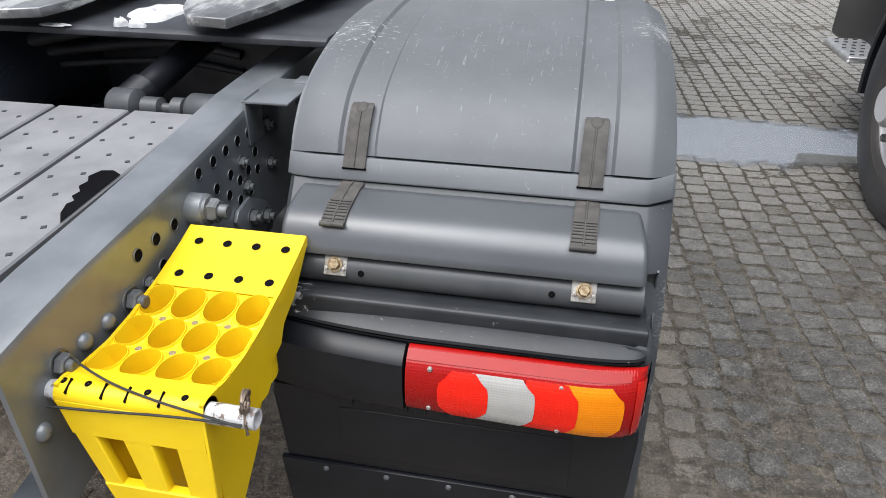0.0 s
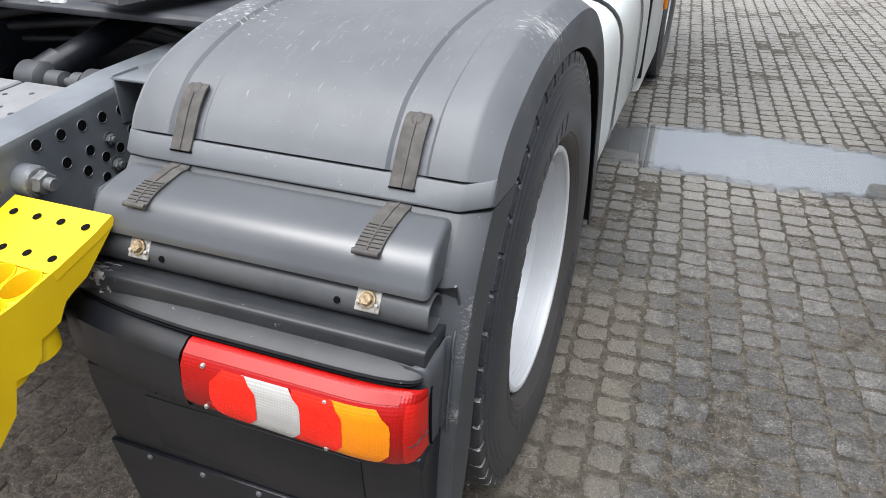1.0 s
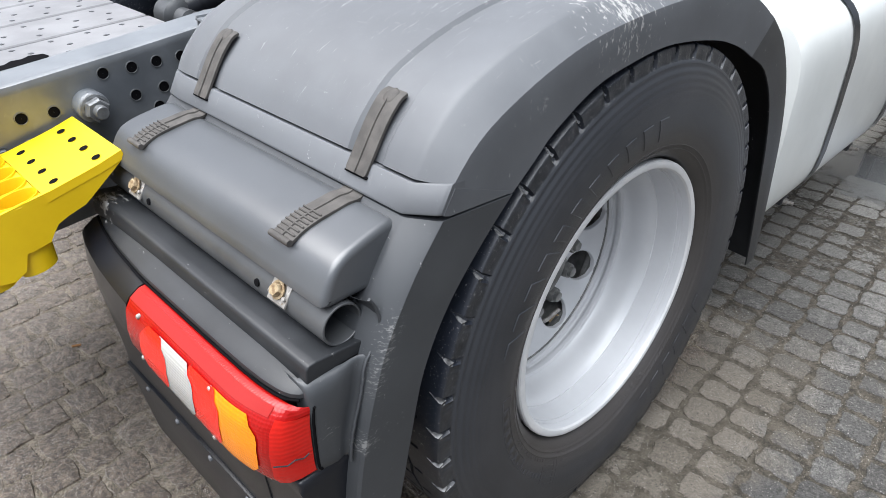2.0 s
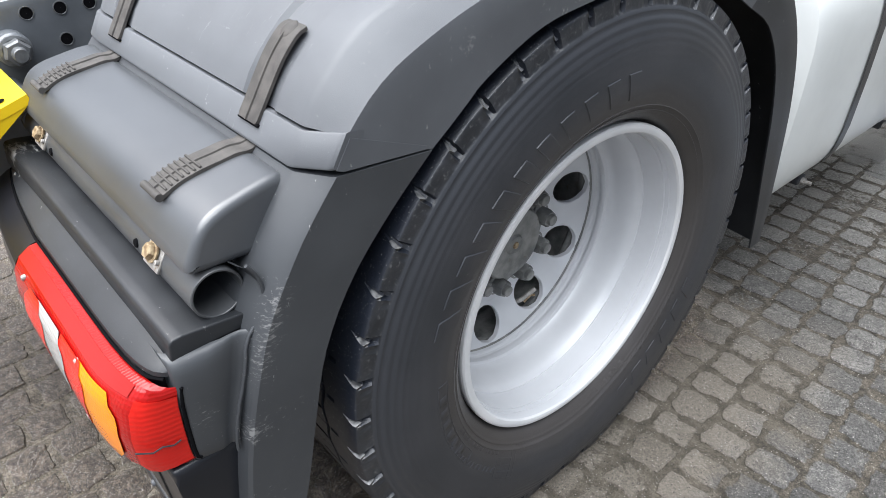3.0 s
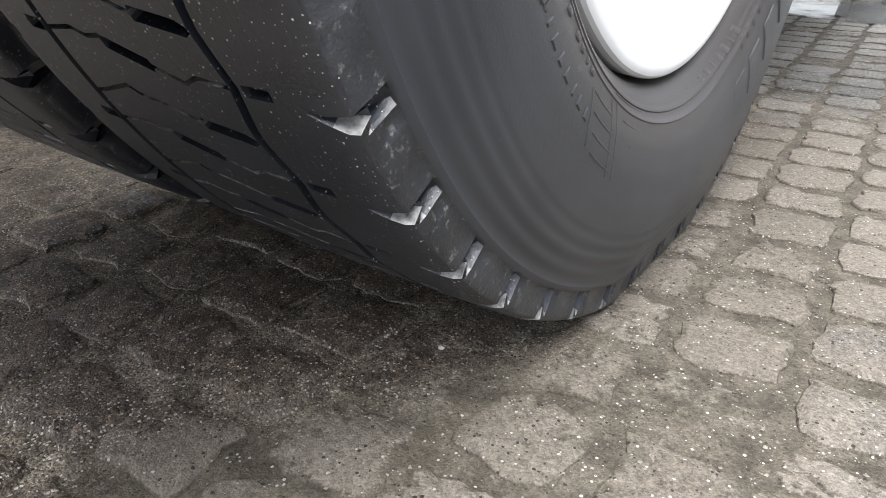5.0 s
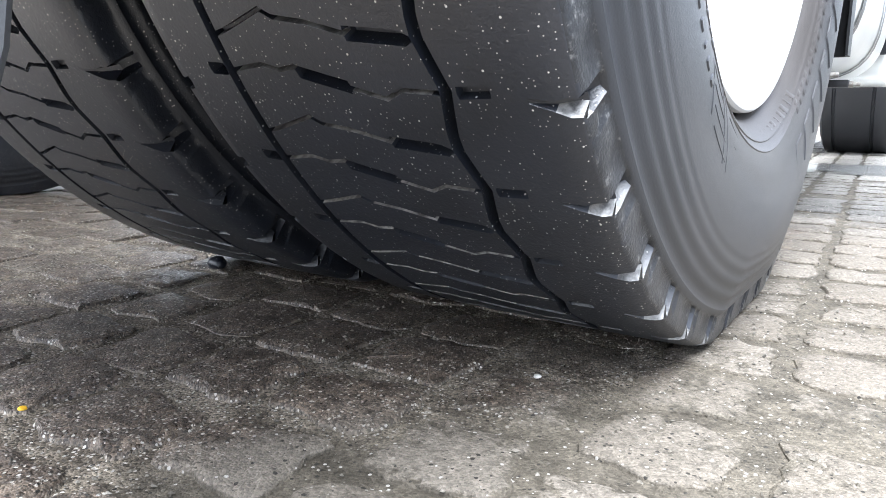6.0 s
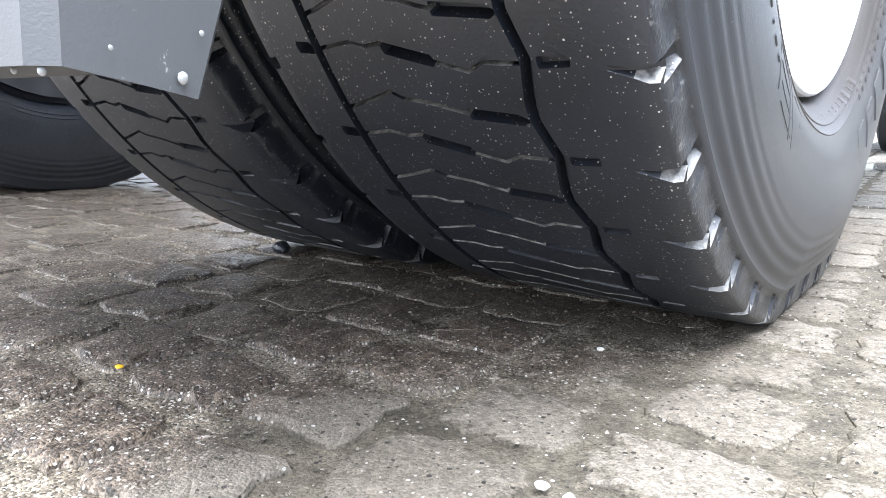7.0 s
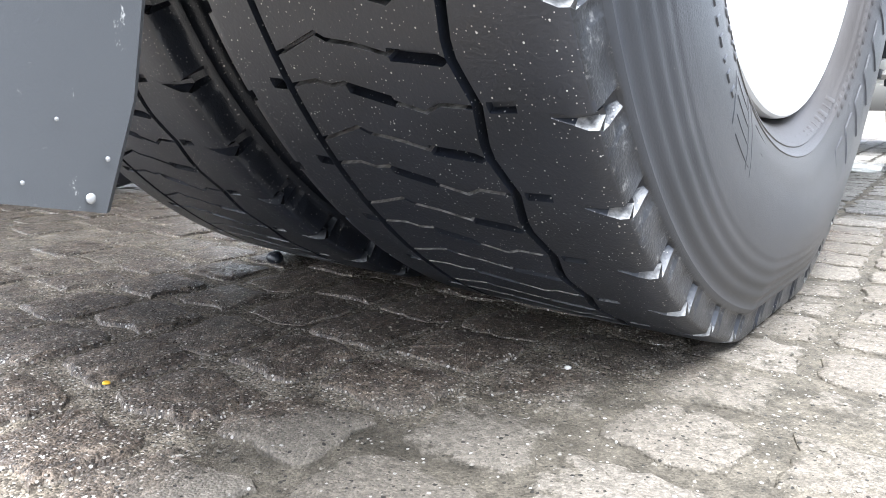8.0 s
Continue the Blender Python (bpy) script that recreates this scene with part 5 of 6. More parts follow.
lathe(bm, [(-1.298, 0.001), (-1.298, 0.034), (-1.290, 0.040), (-1.236, 0.040), (-1.228, 0.032), (-1.222, 0.014), (-1.220, 0.024), (-1.180, 0.024), (-1.174, 0.012), (-1.147, 0.012), (-1.147, 0.026), (-1.121, 0.026), (-1.118, 0.014), (-1.110, 0.032), (-1.102, 0.038), (-1.046, 0.038), (-1.040, 0.012), (-0.98, 0.012)], 24, centre=(0.12, -0.27, 0.916))
part("torque_arm", bm, TUBE, truck, "grey suspension arm with rubber bushes")
bm = bmesh.new()
box(bm, (-1.25, 0.25, 0.75), (0.86, 0.04, 0.5), 0.01)
part("cross_member", bm, BLACK_METAL, truck, "black cross member between the rails")
for x in (-0.98, -1.52):
    bm = bmesh.new()
    lathe(bm, [(0.50, 0.09), (0.54, 0.13), (0.59, 0.12), (0.64, 0.135), (0.70, 0.12), (0.75, 0.13), (0.79, 0.08)], 28, axis="z", centre=(x, 0.08, 0))
    part("air_spring", bm, BLACK_METAL, truck, "black rubber air spring")

bm = bmesh.new()
tube_along(bm, [(-1.140, -0.235, 0.925), (-1.110, -0.06, 0.975), (-1.075, 0.20, 1.035)], 0.034, 18)
tube_along(bm, [(-1.150, -0.255, 0.915), (-1.133, -0.205, 0.935)], 0.041, 18)
part("shock_absorber", bm, PLASTIC_DARK, truck, "dusty black shock absorber leaning under the plate", 40)
for k in range(3):
    bm = bmesh.new()
    tube_along(bm, spline([(-1.10, 0.215, 0.955 - k * 0.05), (-1.30, 0.195, 0.985 - k * 0.05), (-1.50, 0.06 + 0.02 * k, 0.985 - k * 0.045), (-1.615, -0.10 + 0.03 * k, 0.968 - k * 0.03), (-1.640, -0.20 + 0.03 * k, 0.925 - k * 0.02), (-1.645, -0.22 + 0.03 * k, 0.86)], 26), 0.016 - 0.003 * k, 12)
    part("air_hose", bm, TUBE if k == 0 else BLACK_METAL, truck, "dull hose bent round under the plate", 60)

# fuel tank, side panel, front wheel and cab ahead of the mudguard
bm = bmesh.new()
prof = []
for i in range(40):
    a = 2 * math.pi * i / 40
    cx, cz = math.copysign(abs(math.cos(a)) ** 0.45, math.cos(a)), math.copysign(abs(math.sin(a)) ** 0.45, math.sin(a))
    prof.append((-0.335 + 0.335 * cx, 0.62 + 0.32 * cz))
rows = []
for y, k in ((0.765, 0.90), (0.772, 0.97), (0.79, 1.0), (2.05, 1.0), (2.07, 0.97), (2.075, 0.9)):
    rows.append([(-0.335 + (x + 0.335) * k, y, 0.62 + (z - 0.62) * k) for x, z in prof])
vs = grid(bm, rows, closed_u=True)
bm.faces.new(vs[0])
bm.faces.new(vs[-1][::-1])
tank = part("fuel_tank", bm, TANK, truck, "rounded pale silver fuel tank with black straps", 40)
for y in (1.12, 1.72):
    bm = bmesh.new()
    rows = [[(-0.335 + (x + 0.335) * 1.014, yy, 0.62 + (z - 0.62) * 1.014) for x, z in prof] for yy in (y - 0.022, y + 0.022)]
    grid(bm, rows, closed_u=True)
    tie = part("tank_strap", bm, PLASTIC_DARK, tank, "black strap round the tank")
    bm = bmesh.new()
    box(bm, (-0.10, y, 0.292), (0.07, 0.05, 0.022), 0.004)
    part("clamp", bm, BLACK_METAL, tie)
    bm = bmesh.new()
    hexagon(bm, 0.011, 0.012)
    lathe(bm, [(0.0, 0.006), (0.030, 0.006), (0.031, 0.0005)], 12)
    bolt_t = part("clamp_bolt", bm, ZINC, tie)
    bolt_t.matrix_basis = Matrix.Translation((-0.066, y, 0.290))
bm = bmesh.new()
prism(bm, [(2.12, 0.32), (2.12, 1.75), (3.05, 1.75), (3.05, 0.55), (2.95, 0.32)], -0.30, 0.0, 0.02, 3)
side = part("side_panel", bm, TANK, truck, "white side fairing behind the cab")
bm = bmesh.new()
prism(bm, [(3.02, 0.60), (3.02, 2.9), (5.1, 2.9), (5.1, 0.45), (4.35, 0.45), (4.2, 0.85), (3.9, 1.05), (3.5, 1.05), (3.2, 0.85)], -2.4, 0.01, 0.04, 3)
part("cab", bm, TANK, truck, "white cab of the truck")
bm = bmesh.new()
box(bm, (0.012, 2.98, 0.62), (0.02, 0.05, 0.09), 0.006)
part("marker_lamp", bm, AMBER, truck, "orange side marker lamp")
bm = bmesh.new()
prism(bm, [(2.09, 0.40), (2.09, 1.7), (2.12, 1.7), (2.12, 0.40)], -0.3, 0.004, 0.003, 1)
part("panel_edge", bm, PLASTIC_DARK, truck, "black edge strip between tank and fairing")
bm = bmesh.new()
lathe(bm, RIM_LINE + [(-0.19, 0.20), (-0.10, 0.15), (-0.08, 0.05), (-0.06, 0.0005)], 48)
fw = part("front_wheel", bm, RIM_PAINT, truck, "front wheel of the truck")
fw.matrix_basis = Matrix.Translation((-0.02, 3.70, H))
bm = bmesh.new()
plain_tyre(bm)
fwt = part("tyre", bm, TYRE, fw, "dark front tyre")
fwt.matrix_basis = Matrix.Translation((MID, 0, 0))

# ---------------------------------------------------------------- wheel chock hung on the rail
chock = thing("wheel_chock", -0.69, -0.85, 0.55, "bright yellow plastic wheel chock pinned on the chassis rail", "wheel chock")
CX0, CX1 = -0.789, -0.578
CURVE = [(-0.660, 0.858), (-0.700, 0.845), (-0.765, 0.828), (-0.800, 0.822), (-0.860, 0.811), (-0.920, 0.806), (-0.975, 0.810), (-1.010, 0.819), (-1.04, 0.819)]


def chock_top(y):
    return table([(a, b) for a, b in reversed(CURVE)], y)


def taper(bm):
    """The body narrows downwards on the side that hangs against the rail."""
    for v in bm.verts:
        v.co.x += 0.36 * max(0.0, 0.785 - v.co.z) * max(0.0, (CX1 - v.co.x) / (CX1 - CX0))


def chock_body(chock):
    bm = bmesh.new()
    # nose plate with a row of round holes
    line = spline([(-0.660, 0.858), (-0.700, 0.845), (-0.765, 0.829), (-0.792, 0.822)], 10)
    rows = []
    for y, z in line:
        rows.append([(CX0, y, z), (CX1, y, z), (CX1 + 0.001, y + 0.004, z - 0.014), (CX0 - 0.001, y + 0.004, z - 0.014)])
    vs = grid(bm, rows, closed_u=True)
    bm.faces.new(vs[0])
    bm.faces.new(vs[-1][::-1])
    part("nose_plate", bm, YELLOW, chock, "")
    bm = bmesh.new()
    lathe(bm, [(0.0006, 0.0004), (0.0006, 0.0075)], 18, axis="z")
    hole = part("drain_hole", bm, BLACK_HOLE, chock)
    k = 0
    for y in (-0.694, -0.766):
        for c in range(4):
            x = -0.757 + c * 0.0515
            z = chock_top(y) + 0.0008
            m = Matrix.Translation((x, y, z)) @ Matrix.Rotation(math.atan2(0.3, 1.0), 4, "X")
            if k == 0:
                hole.matrix_basis = m
            else:
                again(hole, m)
            k += 1
    # honeycomb of round cells: the face, pierced, and the tube under each hole
    cw, cl, hr = (CX1 - CX0) / 4, 0.0665, 0.0242
    outer, ring = ring_to_box(cw / 2, -cl / 2, cl / 2, 0.0, hr)
    for r in range(3):
        for c in range(4):
            y0 = -0.8255 - r * cl
            x0 = CX0 + cw * (c + 0.5)

            def on(p, k=1.0, down=0.0):
                y = y0 + p[0] * k
                return (x0 + p[1] * (k if k < 1.3 else 1.0), y, chock_top(y) - down)

            bm = bmesh.new()
            long_ring = [(a * 1.335, b) for a, b in ring]
            rows = [[on(p, 0.90, 0.125) for p in long_ring], [on(p, 0.94, 0.03) for p in long_ring], [on(p, 0.97, 0.004) for p in long_ring], [on(p, 1.0, -0.0012) for p in long_ring],
                    [on((p[0] * 1.015, p[1] * 1.06), 1.0, -0.0012) for p in long_ring], [on((p[0] * 1.025, p[1] * 1.09), 1.0, 0.003) for p in long_ring], [on(p, 1.0, 0.004) for p in outer]]
            vs = grid(bm, rows, closed_u=True)
            bm.faces.new(vs[0])
            part("cell", bm, YELLOW, chock)
    # dull gilt discs stand in for shaded holes in the yellow plastic
    bm = bmesh.new()
    lathe(bm, [(0.0052, 0.0004), (0.0052, 0.0040), (0.0046, 0.0052)], 12, axis="z")
    gap = part("gap_hole", bm, BRASS, chock, "small hole between the cells, shade put in its colour")
    for k in range(6):
        y = -0.8255 - 0.0665 * (0.5 + k // 3)
        m = Matrix.Translation((CX0 + cw * (1 + k % 3), y, chock_top(y) - 0.0080))
        if k == 0:
            gap.matrix_basis = m
        else:
            again(gap, m)
    # sides with a scalloped lower border, and the back face with its openings
    for x, s in ((CX0, -1), (CX1, 1)):
        bm = bmesh.new()
        upper = [(y, chock_top(y)) for y in [-0.66 - i * 0.0095 for i in range(40)]]
        lower = [(y, table([(-1.04, 0.556), (-1.03, 0.556), (-0.914, 0.649), (-0.905, 0.678), (-0.916, 0.709), (-0.900, 0.700), (-0.870, 0.694), (-0.848, 0.707), (-0.842, 0.735), (-0.830, 0.735), (-0.800, 0.742), (-0.788, 0.765), (-0.766, 0.775),
                            (-0.735, 0.785), (-0.66, 0.843)], y)) for y, z in upper]
        rows = []
        for (y, z), (y2, z2) in zip(upper, lower):
            rows.append([(x, y, z), (x, y2, z2), (x - s * 0.006, y2, z2), (x - s * 0.006, y, z)])
        vs = grid(bm, rows, closed_u=True)
        bm.faces.new(vs[0])
        bm.faces.new(vs[-1][::-1])
        taper(bm)
        part("side_wall", bm, YELLOW, chock)
    bm = bmesh.new()
    # heel: rounded upper border and the ribbed back
    lathe(bm, [(CX0, 0.001), (CX0, 0.020), (CX1, 0.020), (CX1, 0.001)], 28, centre=(0, -1.018, 0.7985))
    prism(bm, [(-1.022, 0.800), (-1.022, 0.8180), (-0.988, 0.8150), (-0.988, 0.800)], CX0 + 0.0004, CX1 - 0.0004, 0.001, 1)
    for x0, x1 in ((CX0 - 0.0012, -0.755), (-0.712, -0.666), (-0.628, CX1 + 0.0012)):
        prism(bm, [(-1.038, 0.80), (-1.022, 0.80), (-1.040, 0.565), (-1.054, 0.565)], x0, x1, 0.002, 1)
    prism(bm, [(-1.0385, 0.80), (-1.021, 0.80), (-1.027, 0.745), (-1.0425, 0.745)], CX0 + 0.0005, CX1 - 0.0005, 0.002, 1)
    prism(bm, [(-1.0490, 0.665), (-1.033, 0.665), (-1.039, 0.560), (-1.0565, 0.560)], CX0 + 0.0005, CX1 - 0.0005, 0.002, 1)
    for k in range(13):
        box(bm, (CX0 + 0.012 + k * 0.0163, -1.057, 0.580), (0.009, 0.010, 0.024), 0.003, 1)
    taper(bm)
    part("heel", bm, YELLOW, chock)
    bm = bmesh.new()
    box(bm, (0, 0, 0), (0.0026, 0.022, 0.006), 0.0010, 1)
    slot = part("slot", bm, BLACK_HOLE, chock)
    for k in range(4):
        m = Matrix.Translation(((-0.770, -0.719, -0.685, -0.638)[k], -1.0265, 0.8152)) @ Matrix.Rotation(radians(26), 4, "X")
        if k == 0:
            slot.matrix_basis = m
        else:
            again(slot, m)
    for x in (-0.781, -0.745, -0.660, -0.608):
        bm = bmesh.new()
        lathe(bm, [(0.0202, 0.0004), (0.0204, 0.0045), (0.019, 0.0052)], 16, axis="z")
        hh = part("heel_hole", bm, BLACK_HOLE, chock)
        hh.matrix_basis = Matrix.Translation((x, -1.018, 0.7985)) @ Matrix.Rotation(radians(6), 4, "X")
    bm = bmesh.new()
    prism(bm, [(-0.995, 0.76), (-0.990, 0.76), (-0.985, 0.60), (-0.990, 0.60)], CX0 + 0.006, CX1 - 0.006)
    taper(bm)
    part("inner_wall", bm, YELLOW, chock)
    # pin, its safety clip and the cord
    bm = bmesh.new()
    py, pz = -1.020, 0.7985
    lathe(bm, [(-0.852, 0.001), (-0.852, 0.0140), (-0.513, 0.0140), (-0.512, 0.0125), (-0.513, 0.0095), (-0.53, 0.0095), (-0.53, 0.001)], 24, centre=(0, py, pz))
    pin = part("pin", bm, PIN, chock, "scuffed white retaining pin")
    bm = bmesh.new()
    ring = [(-0.525 + 0.004 * math.sin(k * 0.5), py - 0.002 + 0.014 * math.cos(k * 0.62), pz + 0.030 + 0.014 * math.sin(k * 0.62)) for k in range(22)]
    tube_along(bm, ring, 0.0026, 8)
    tube_along(bm, [(-0.527, py, pz + 0.020), (-0.522, py - 0.014, pz + 0.004), (-0.520, py - 0.016, pz - 0.012)], 0.0022, 8)
    part("clip", bm, SPRING, pin, "rusty spring clip")
    bm = bmesh.new()
    tube_along(bm, spline([(-0.80, -0.985, 0.830), (-0.72, -1.016, 0.824), (-0.64, -1.034, 0.820), (-0.57, -1.040, 0.812), (-0.525, -1.040, 0.802)], 24), 0.0017, 6)
    tube_along(bm, spline([(-0.80, -1.041, 0.788), (-0.72, -1.044, 0.797), (-0.64, -1.045, 0.806), (-0.57, -1.043, 0.808), (-0.525, -1.037, 0.802)], 24), 0.0017, 6)
    part("cord", bm, WIRE, pin, "thin black safety cord")


chock_body(chock)

# ---------------------------------------------------------------- neighbouring truck at the right
other = thing("parked_truck", 2.5, 2.5, 0, "dark lower corner of another truck parked alongside", "truck")
bm = bmesh.new()
lathe(bm, [(-x, r) for x, r in RIM_LINE[:16]] + [(0.07, 0.24), (-0.01, 0.20), (-0.03, 0.17), (-0.03, 0.10), (-0.10, 0.09), (-0.12, 0.07), (-0.12, 0.0005)], 48)
ow = part("wheel", bm, RIM_PAINT, other, "silver wheel of the neighbouring truck")
ow.matrix_basis = Matrix.Translation((1.205, 1.43, H))
bm = bmesh.new()
plain_tyre(bm)
t_ = part("tyre", bm, TYRE, ow, "black tyre of the neighbouring truck")
t_.matrix_basis = Matrix.Translation((0.14, 0, 0))
bm = bmesh.new()
hexagon(bm, 0.018, 0.03)
bmesh.ops.rotate(bm, verts=bm.verts, matrix=Matrix.Rotation(math.pi, 3, "Z"))
on = part("lug_nut", bm, HUB, ow)
for i in range(10):
    a = math.radians(36 * i)
    m = Matrix.Translation((-0.03, 0.1675 * math.cos(a), 0.1675 * math.sin(a)))
    if i == 0:
        on.matrix_basis = m
    else:
        again(on, m)
bm = bmesh.new()
prism(bm, [(2.22, 0.52), (2.20, 1.3), (3.2, 1.3), (3.2, 0.40), (2.30, 0.40)], 1.375, 2.6, 0.03, 3)
rows = []
for i in range(15):
    a = radians(-12 + i * 9)
    c, s = math.cos(a), math.sin(a)
    rows.append([(1.19, 1.43 + 0.545 * c, H + 0.545 * s), (1.185, 1.43 + 0.57 * c, H + 0.57 * s), (1.20, 1.43 + 0.61 * c, H + 0.61 * s), (1.75, 1.43 + 0.62 * c, H + 0.62 * s), (1.75, 1.43 + 0.55 * c, H + 0.55 * s)])
grid(bm, rows, closed_u=True)
part("cab_corner", bm, PLASTIC_DARK, other, "dark plastic wheel arch and sill")
bm = bmesh.new()
prism(bm, [(2.25, 0.455), (2.23, 0.495), (2.66, 0.495), (2.68, 0.455)], 1.185, 1.42, 0.016, 3)
step = part("step", bm, ALU, other, "bright aluminium tread step")
bm = bmesh.new()
box(bm, (0, 0, 0), (0.022, 0.010, 0.006), 0.002, 1)
stud = part("stud", bm, BLACK_METAL, step)
k = 0
for r in range(6):
    for c in range(4):
        m = Matrix.Translation((1.215 + c * 0.046 + (r % 2) * 0.02, 2.275 + r * 0.068, 0.497))
        if k == 0:
            stud.matrix_basis = m
        else:
            again(stud, m)
        k += 1
# unseen upper cab, inferred from wheel and step, added to block low sky
bm = bmesh.new()
prism(bm, [(0.45, 1.10), (0.45, 3.4), (2.7, 3.4), (2.95, 2.2), (3.0, 1.30), (2.2, 1.30), (2.2, 1.10)], 1.34, 3.6, 0.05, 3)
part("cab", bm, TANK_GREY, other, "grey cab of the neighbouring truck")

# ---------------------------------------------------------------- paving
def stone_material(name, bed=False):
    """Worn grey concrete blocks: pale crust on the high parts, sandy dirt low at the borders, damp grit under the truck
    with its shade in the colour.
    """
    m = bpy.data.materials.new(name)
    m.use_nodes = True
    nt = m.node_tree
    b = nt.nodes["Principled BSDF"]
    info = nt.nodes.new("ShaderNodeObjectInfo")
    geo = nt.nodes.new("ShaderNodeNewGeometry")
    where = geo.outputs["Position"]
    sep = nt.nodes.new("ShaderNodeSeparateXYZ")
    nt.links.new(where, sep.inputs[0])
    x, y, z = sep.outputs

    def tex(scale, detail, rough=0.6):
        n = nt.nodes.new("ShaderNodeTexNoise")
        n.inputs["Scale"].default_value, n.inputs["Detail"].default_value, n.inputs["Roughness"].default_value = scale, detail, rough
        nt.links.new(where, n.inputs["Vector"])
        return n.outputs["Fac"]

    def grains(scale):
        v = nt.nodes.new("ShaderNodeTexVoronoi")
        v.inputs["Scale"].default_value = scale
        nt.links.new(where, v.inputs["Vector"])
        s = nt.nodes.new("ShaderNodeSeparateColor")
        nt.links.new(v.outputs["Color"], s.inputs[0])
        return v.outputs["Distance"], s.outputs[0], s.outputs[1]

    broad, mid, fine = tex(0.9, 4), tex(26, 9, 0.68), tex(330, 4, 0.75)
    dist, rnd, rnd2 = grains(560)
    each = mathn(nt, "FRACT", mathn(nt, "ADD", info.outputs["Random"], geo.outputs["Random Per Island"]))
    # where things lie: the border of the truck's painted shade and damp, and the pale strip beside the tyre
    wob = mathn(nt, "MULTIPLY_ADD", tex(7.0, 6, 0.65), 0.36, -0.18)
    shade_edge = mathn(nt, "MAXIMUM", mathn(nt, "MINIMUM", mathn(nt, "MINIMUM", mathn(nt, "MULTIPLY_ADD", y, 0.62, 0.110), -0.02), mathn(nt, "MAXIMUM", mathn(nt, "MULTIPLY_ADD", y, -0.6, 0.35), -0.6)), mathn(nt, "MULTIPLY_ADD", mathn(nt, "GREATER_THAN", y, 0.0), -0.5, -0.19))
    inside = mathn(nt, "SUBTRACT", mathn(nt, "ADD", x, mathn(nt, "MULTIPLY", wob, 0.55)), shade_edge)
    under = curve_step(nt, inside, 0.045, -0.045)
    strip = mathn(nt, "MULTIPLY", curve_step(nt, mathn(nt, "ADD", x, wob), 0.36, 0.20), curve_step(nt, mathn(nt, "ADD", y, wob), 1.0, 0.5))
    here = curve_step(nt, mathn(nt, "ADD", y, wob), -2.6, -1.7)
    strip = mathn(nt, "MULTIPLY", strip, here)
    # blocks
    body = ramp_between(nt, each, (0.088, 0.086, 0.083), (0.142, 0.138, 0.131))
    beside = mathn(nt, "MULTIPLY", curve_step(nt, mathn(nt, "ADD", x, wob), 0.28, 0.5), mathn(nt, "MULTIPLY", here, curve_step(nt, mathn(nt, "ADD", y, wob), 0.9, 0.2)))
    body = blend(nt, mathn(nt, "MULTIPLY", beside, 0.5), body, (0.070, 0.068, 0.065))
    body = blend(nt, curve_step(nt, broad, 0.40, 0.60), body, (0.094, 0.090, 0.084))
    high = mathn(nt, "ADD", mathn(nt, "MULTIPLY_ADD", z, 30.0, mid), mathn(nt, "MULTIPLY_ADD", each, 0.16, -0.10))
    worn = mathn(nt, "ADD", mathn(nt, "MULTIPLY_ADD", z, 75.0, mid), mathn(nt, "MULTIPLY_ADD", each, 0.16, -0.10))
    crust_far = blend(nt, curve_step(nt, high, 0.48, 0.60), body, (0.158, 0.152, 0.143))
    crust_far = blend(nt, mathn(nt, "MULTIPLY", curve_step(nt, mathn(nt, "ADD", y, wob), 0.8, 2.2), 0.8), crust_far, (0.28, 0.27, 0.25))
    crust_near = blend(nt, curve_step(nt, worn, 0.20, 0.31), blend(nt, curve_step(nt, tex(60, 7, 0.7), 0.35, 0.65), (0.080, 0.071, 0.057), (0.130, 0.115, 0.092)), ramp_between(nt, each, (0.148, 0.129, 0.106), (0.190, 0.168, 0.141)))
    muddy = blend(nt, curve_step(nt, mid, 0.4, 0.6), (0.058, 0.055, 0.052), (0.095, 0.090, 0.083))
    crust_far = blend(nt, mathn(nt, "MULTIPLY", beside, curve_step(nt, tex(3.0, 5), 0.34, 0.50)), crust_far, muddy)
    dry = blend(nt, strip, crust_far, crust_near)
    # damp grit, darkened and browned to carry the truck's shade as well
    damp_shaded = blend(nt, curve_step(nt, tex(48, 7, 0.7), 0.42, 0.68), (0.068, 0.052, 0.040), (0.185, 0.146, 0.111))
    # sandy dirt in the joints
    low = mathn(nt, "MULTIPLY_ADD", z, 150.0, mathn(nt, "MULTIPLY", tex(95, 6, 0.7), 1.1))
    sand_dry = blend(nt, curve_step(nt, mid, 0.35, 0.65), (0.070, 0.061, 0.048), (0.132, 0.115, 0.091))
    sand_dry = blend(nt, mathn(nt, "MULTIPLY_ADD", strip, -0.75, 0.75), sand_dry, blend(nt, curve_step(nt, mid, 0.35, 0.65), (0.034, 0.030, 0.025), (0.105, 0.092, 0.074)))
    sand_wet = blend(nt, curve_step(nt, mid, 0.40, 0.62), (0.100, 0.083, 0.064), (0.205, 0.176, 0.138))
    if bed:
        dry, damp_shaded = sand_dry, sand_wet
    else:
        joint = curve_step(nt, low, 0.34, 0.18)
        dry = blend(nt, joint, dry, sand_dry)
        damp_shaded = blend(nt, mathn(nt, "MULTIPLY", joint, 0.75), damp_shaded, sand_wet)
    base = blend(nt, under, dry, damp_shaded)
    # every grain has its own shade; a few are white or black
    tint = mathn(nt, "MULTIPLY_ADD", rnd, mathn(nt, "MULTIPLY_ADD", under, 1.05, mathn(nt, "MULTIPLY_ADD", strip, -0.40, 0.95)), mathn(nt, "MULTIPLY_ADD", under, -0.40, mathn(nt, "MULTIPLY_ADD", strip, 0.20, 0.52)))
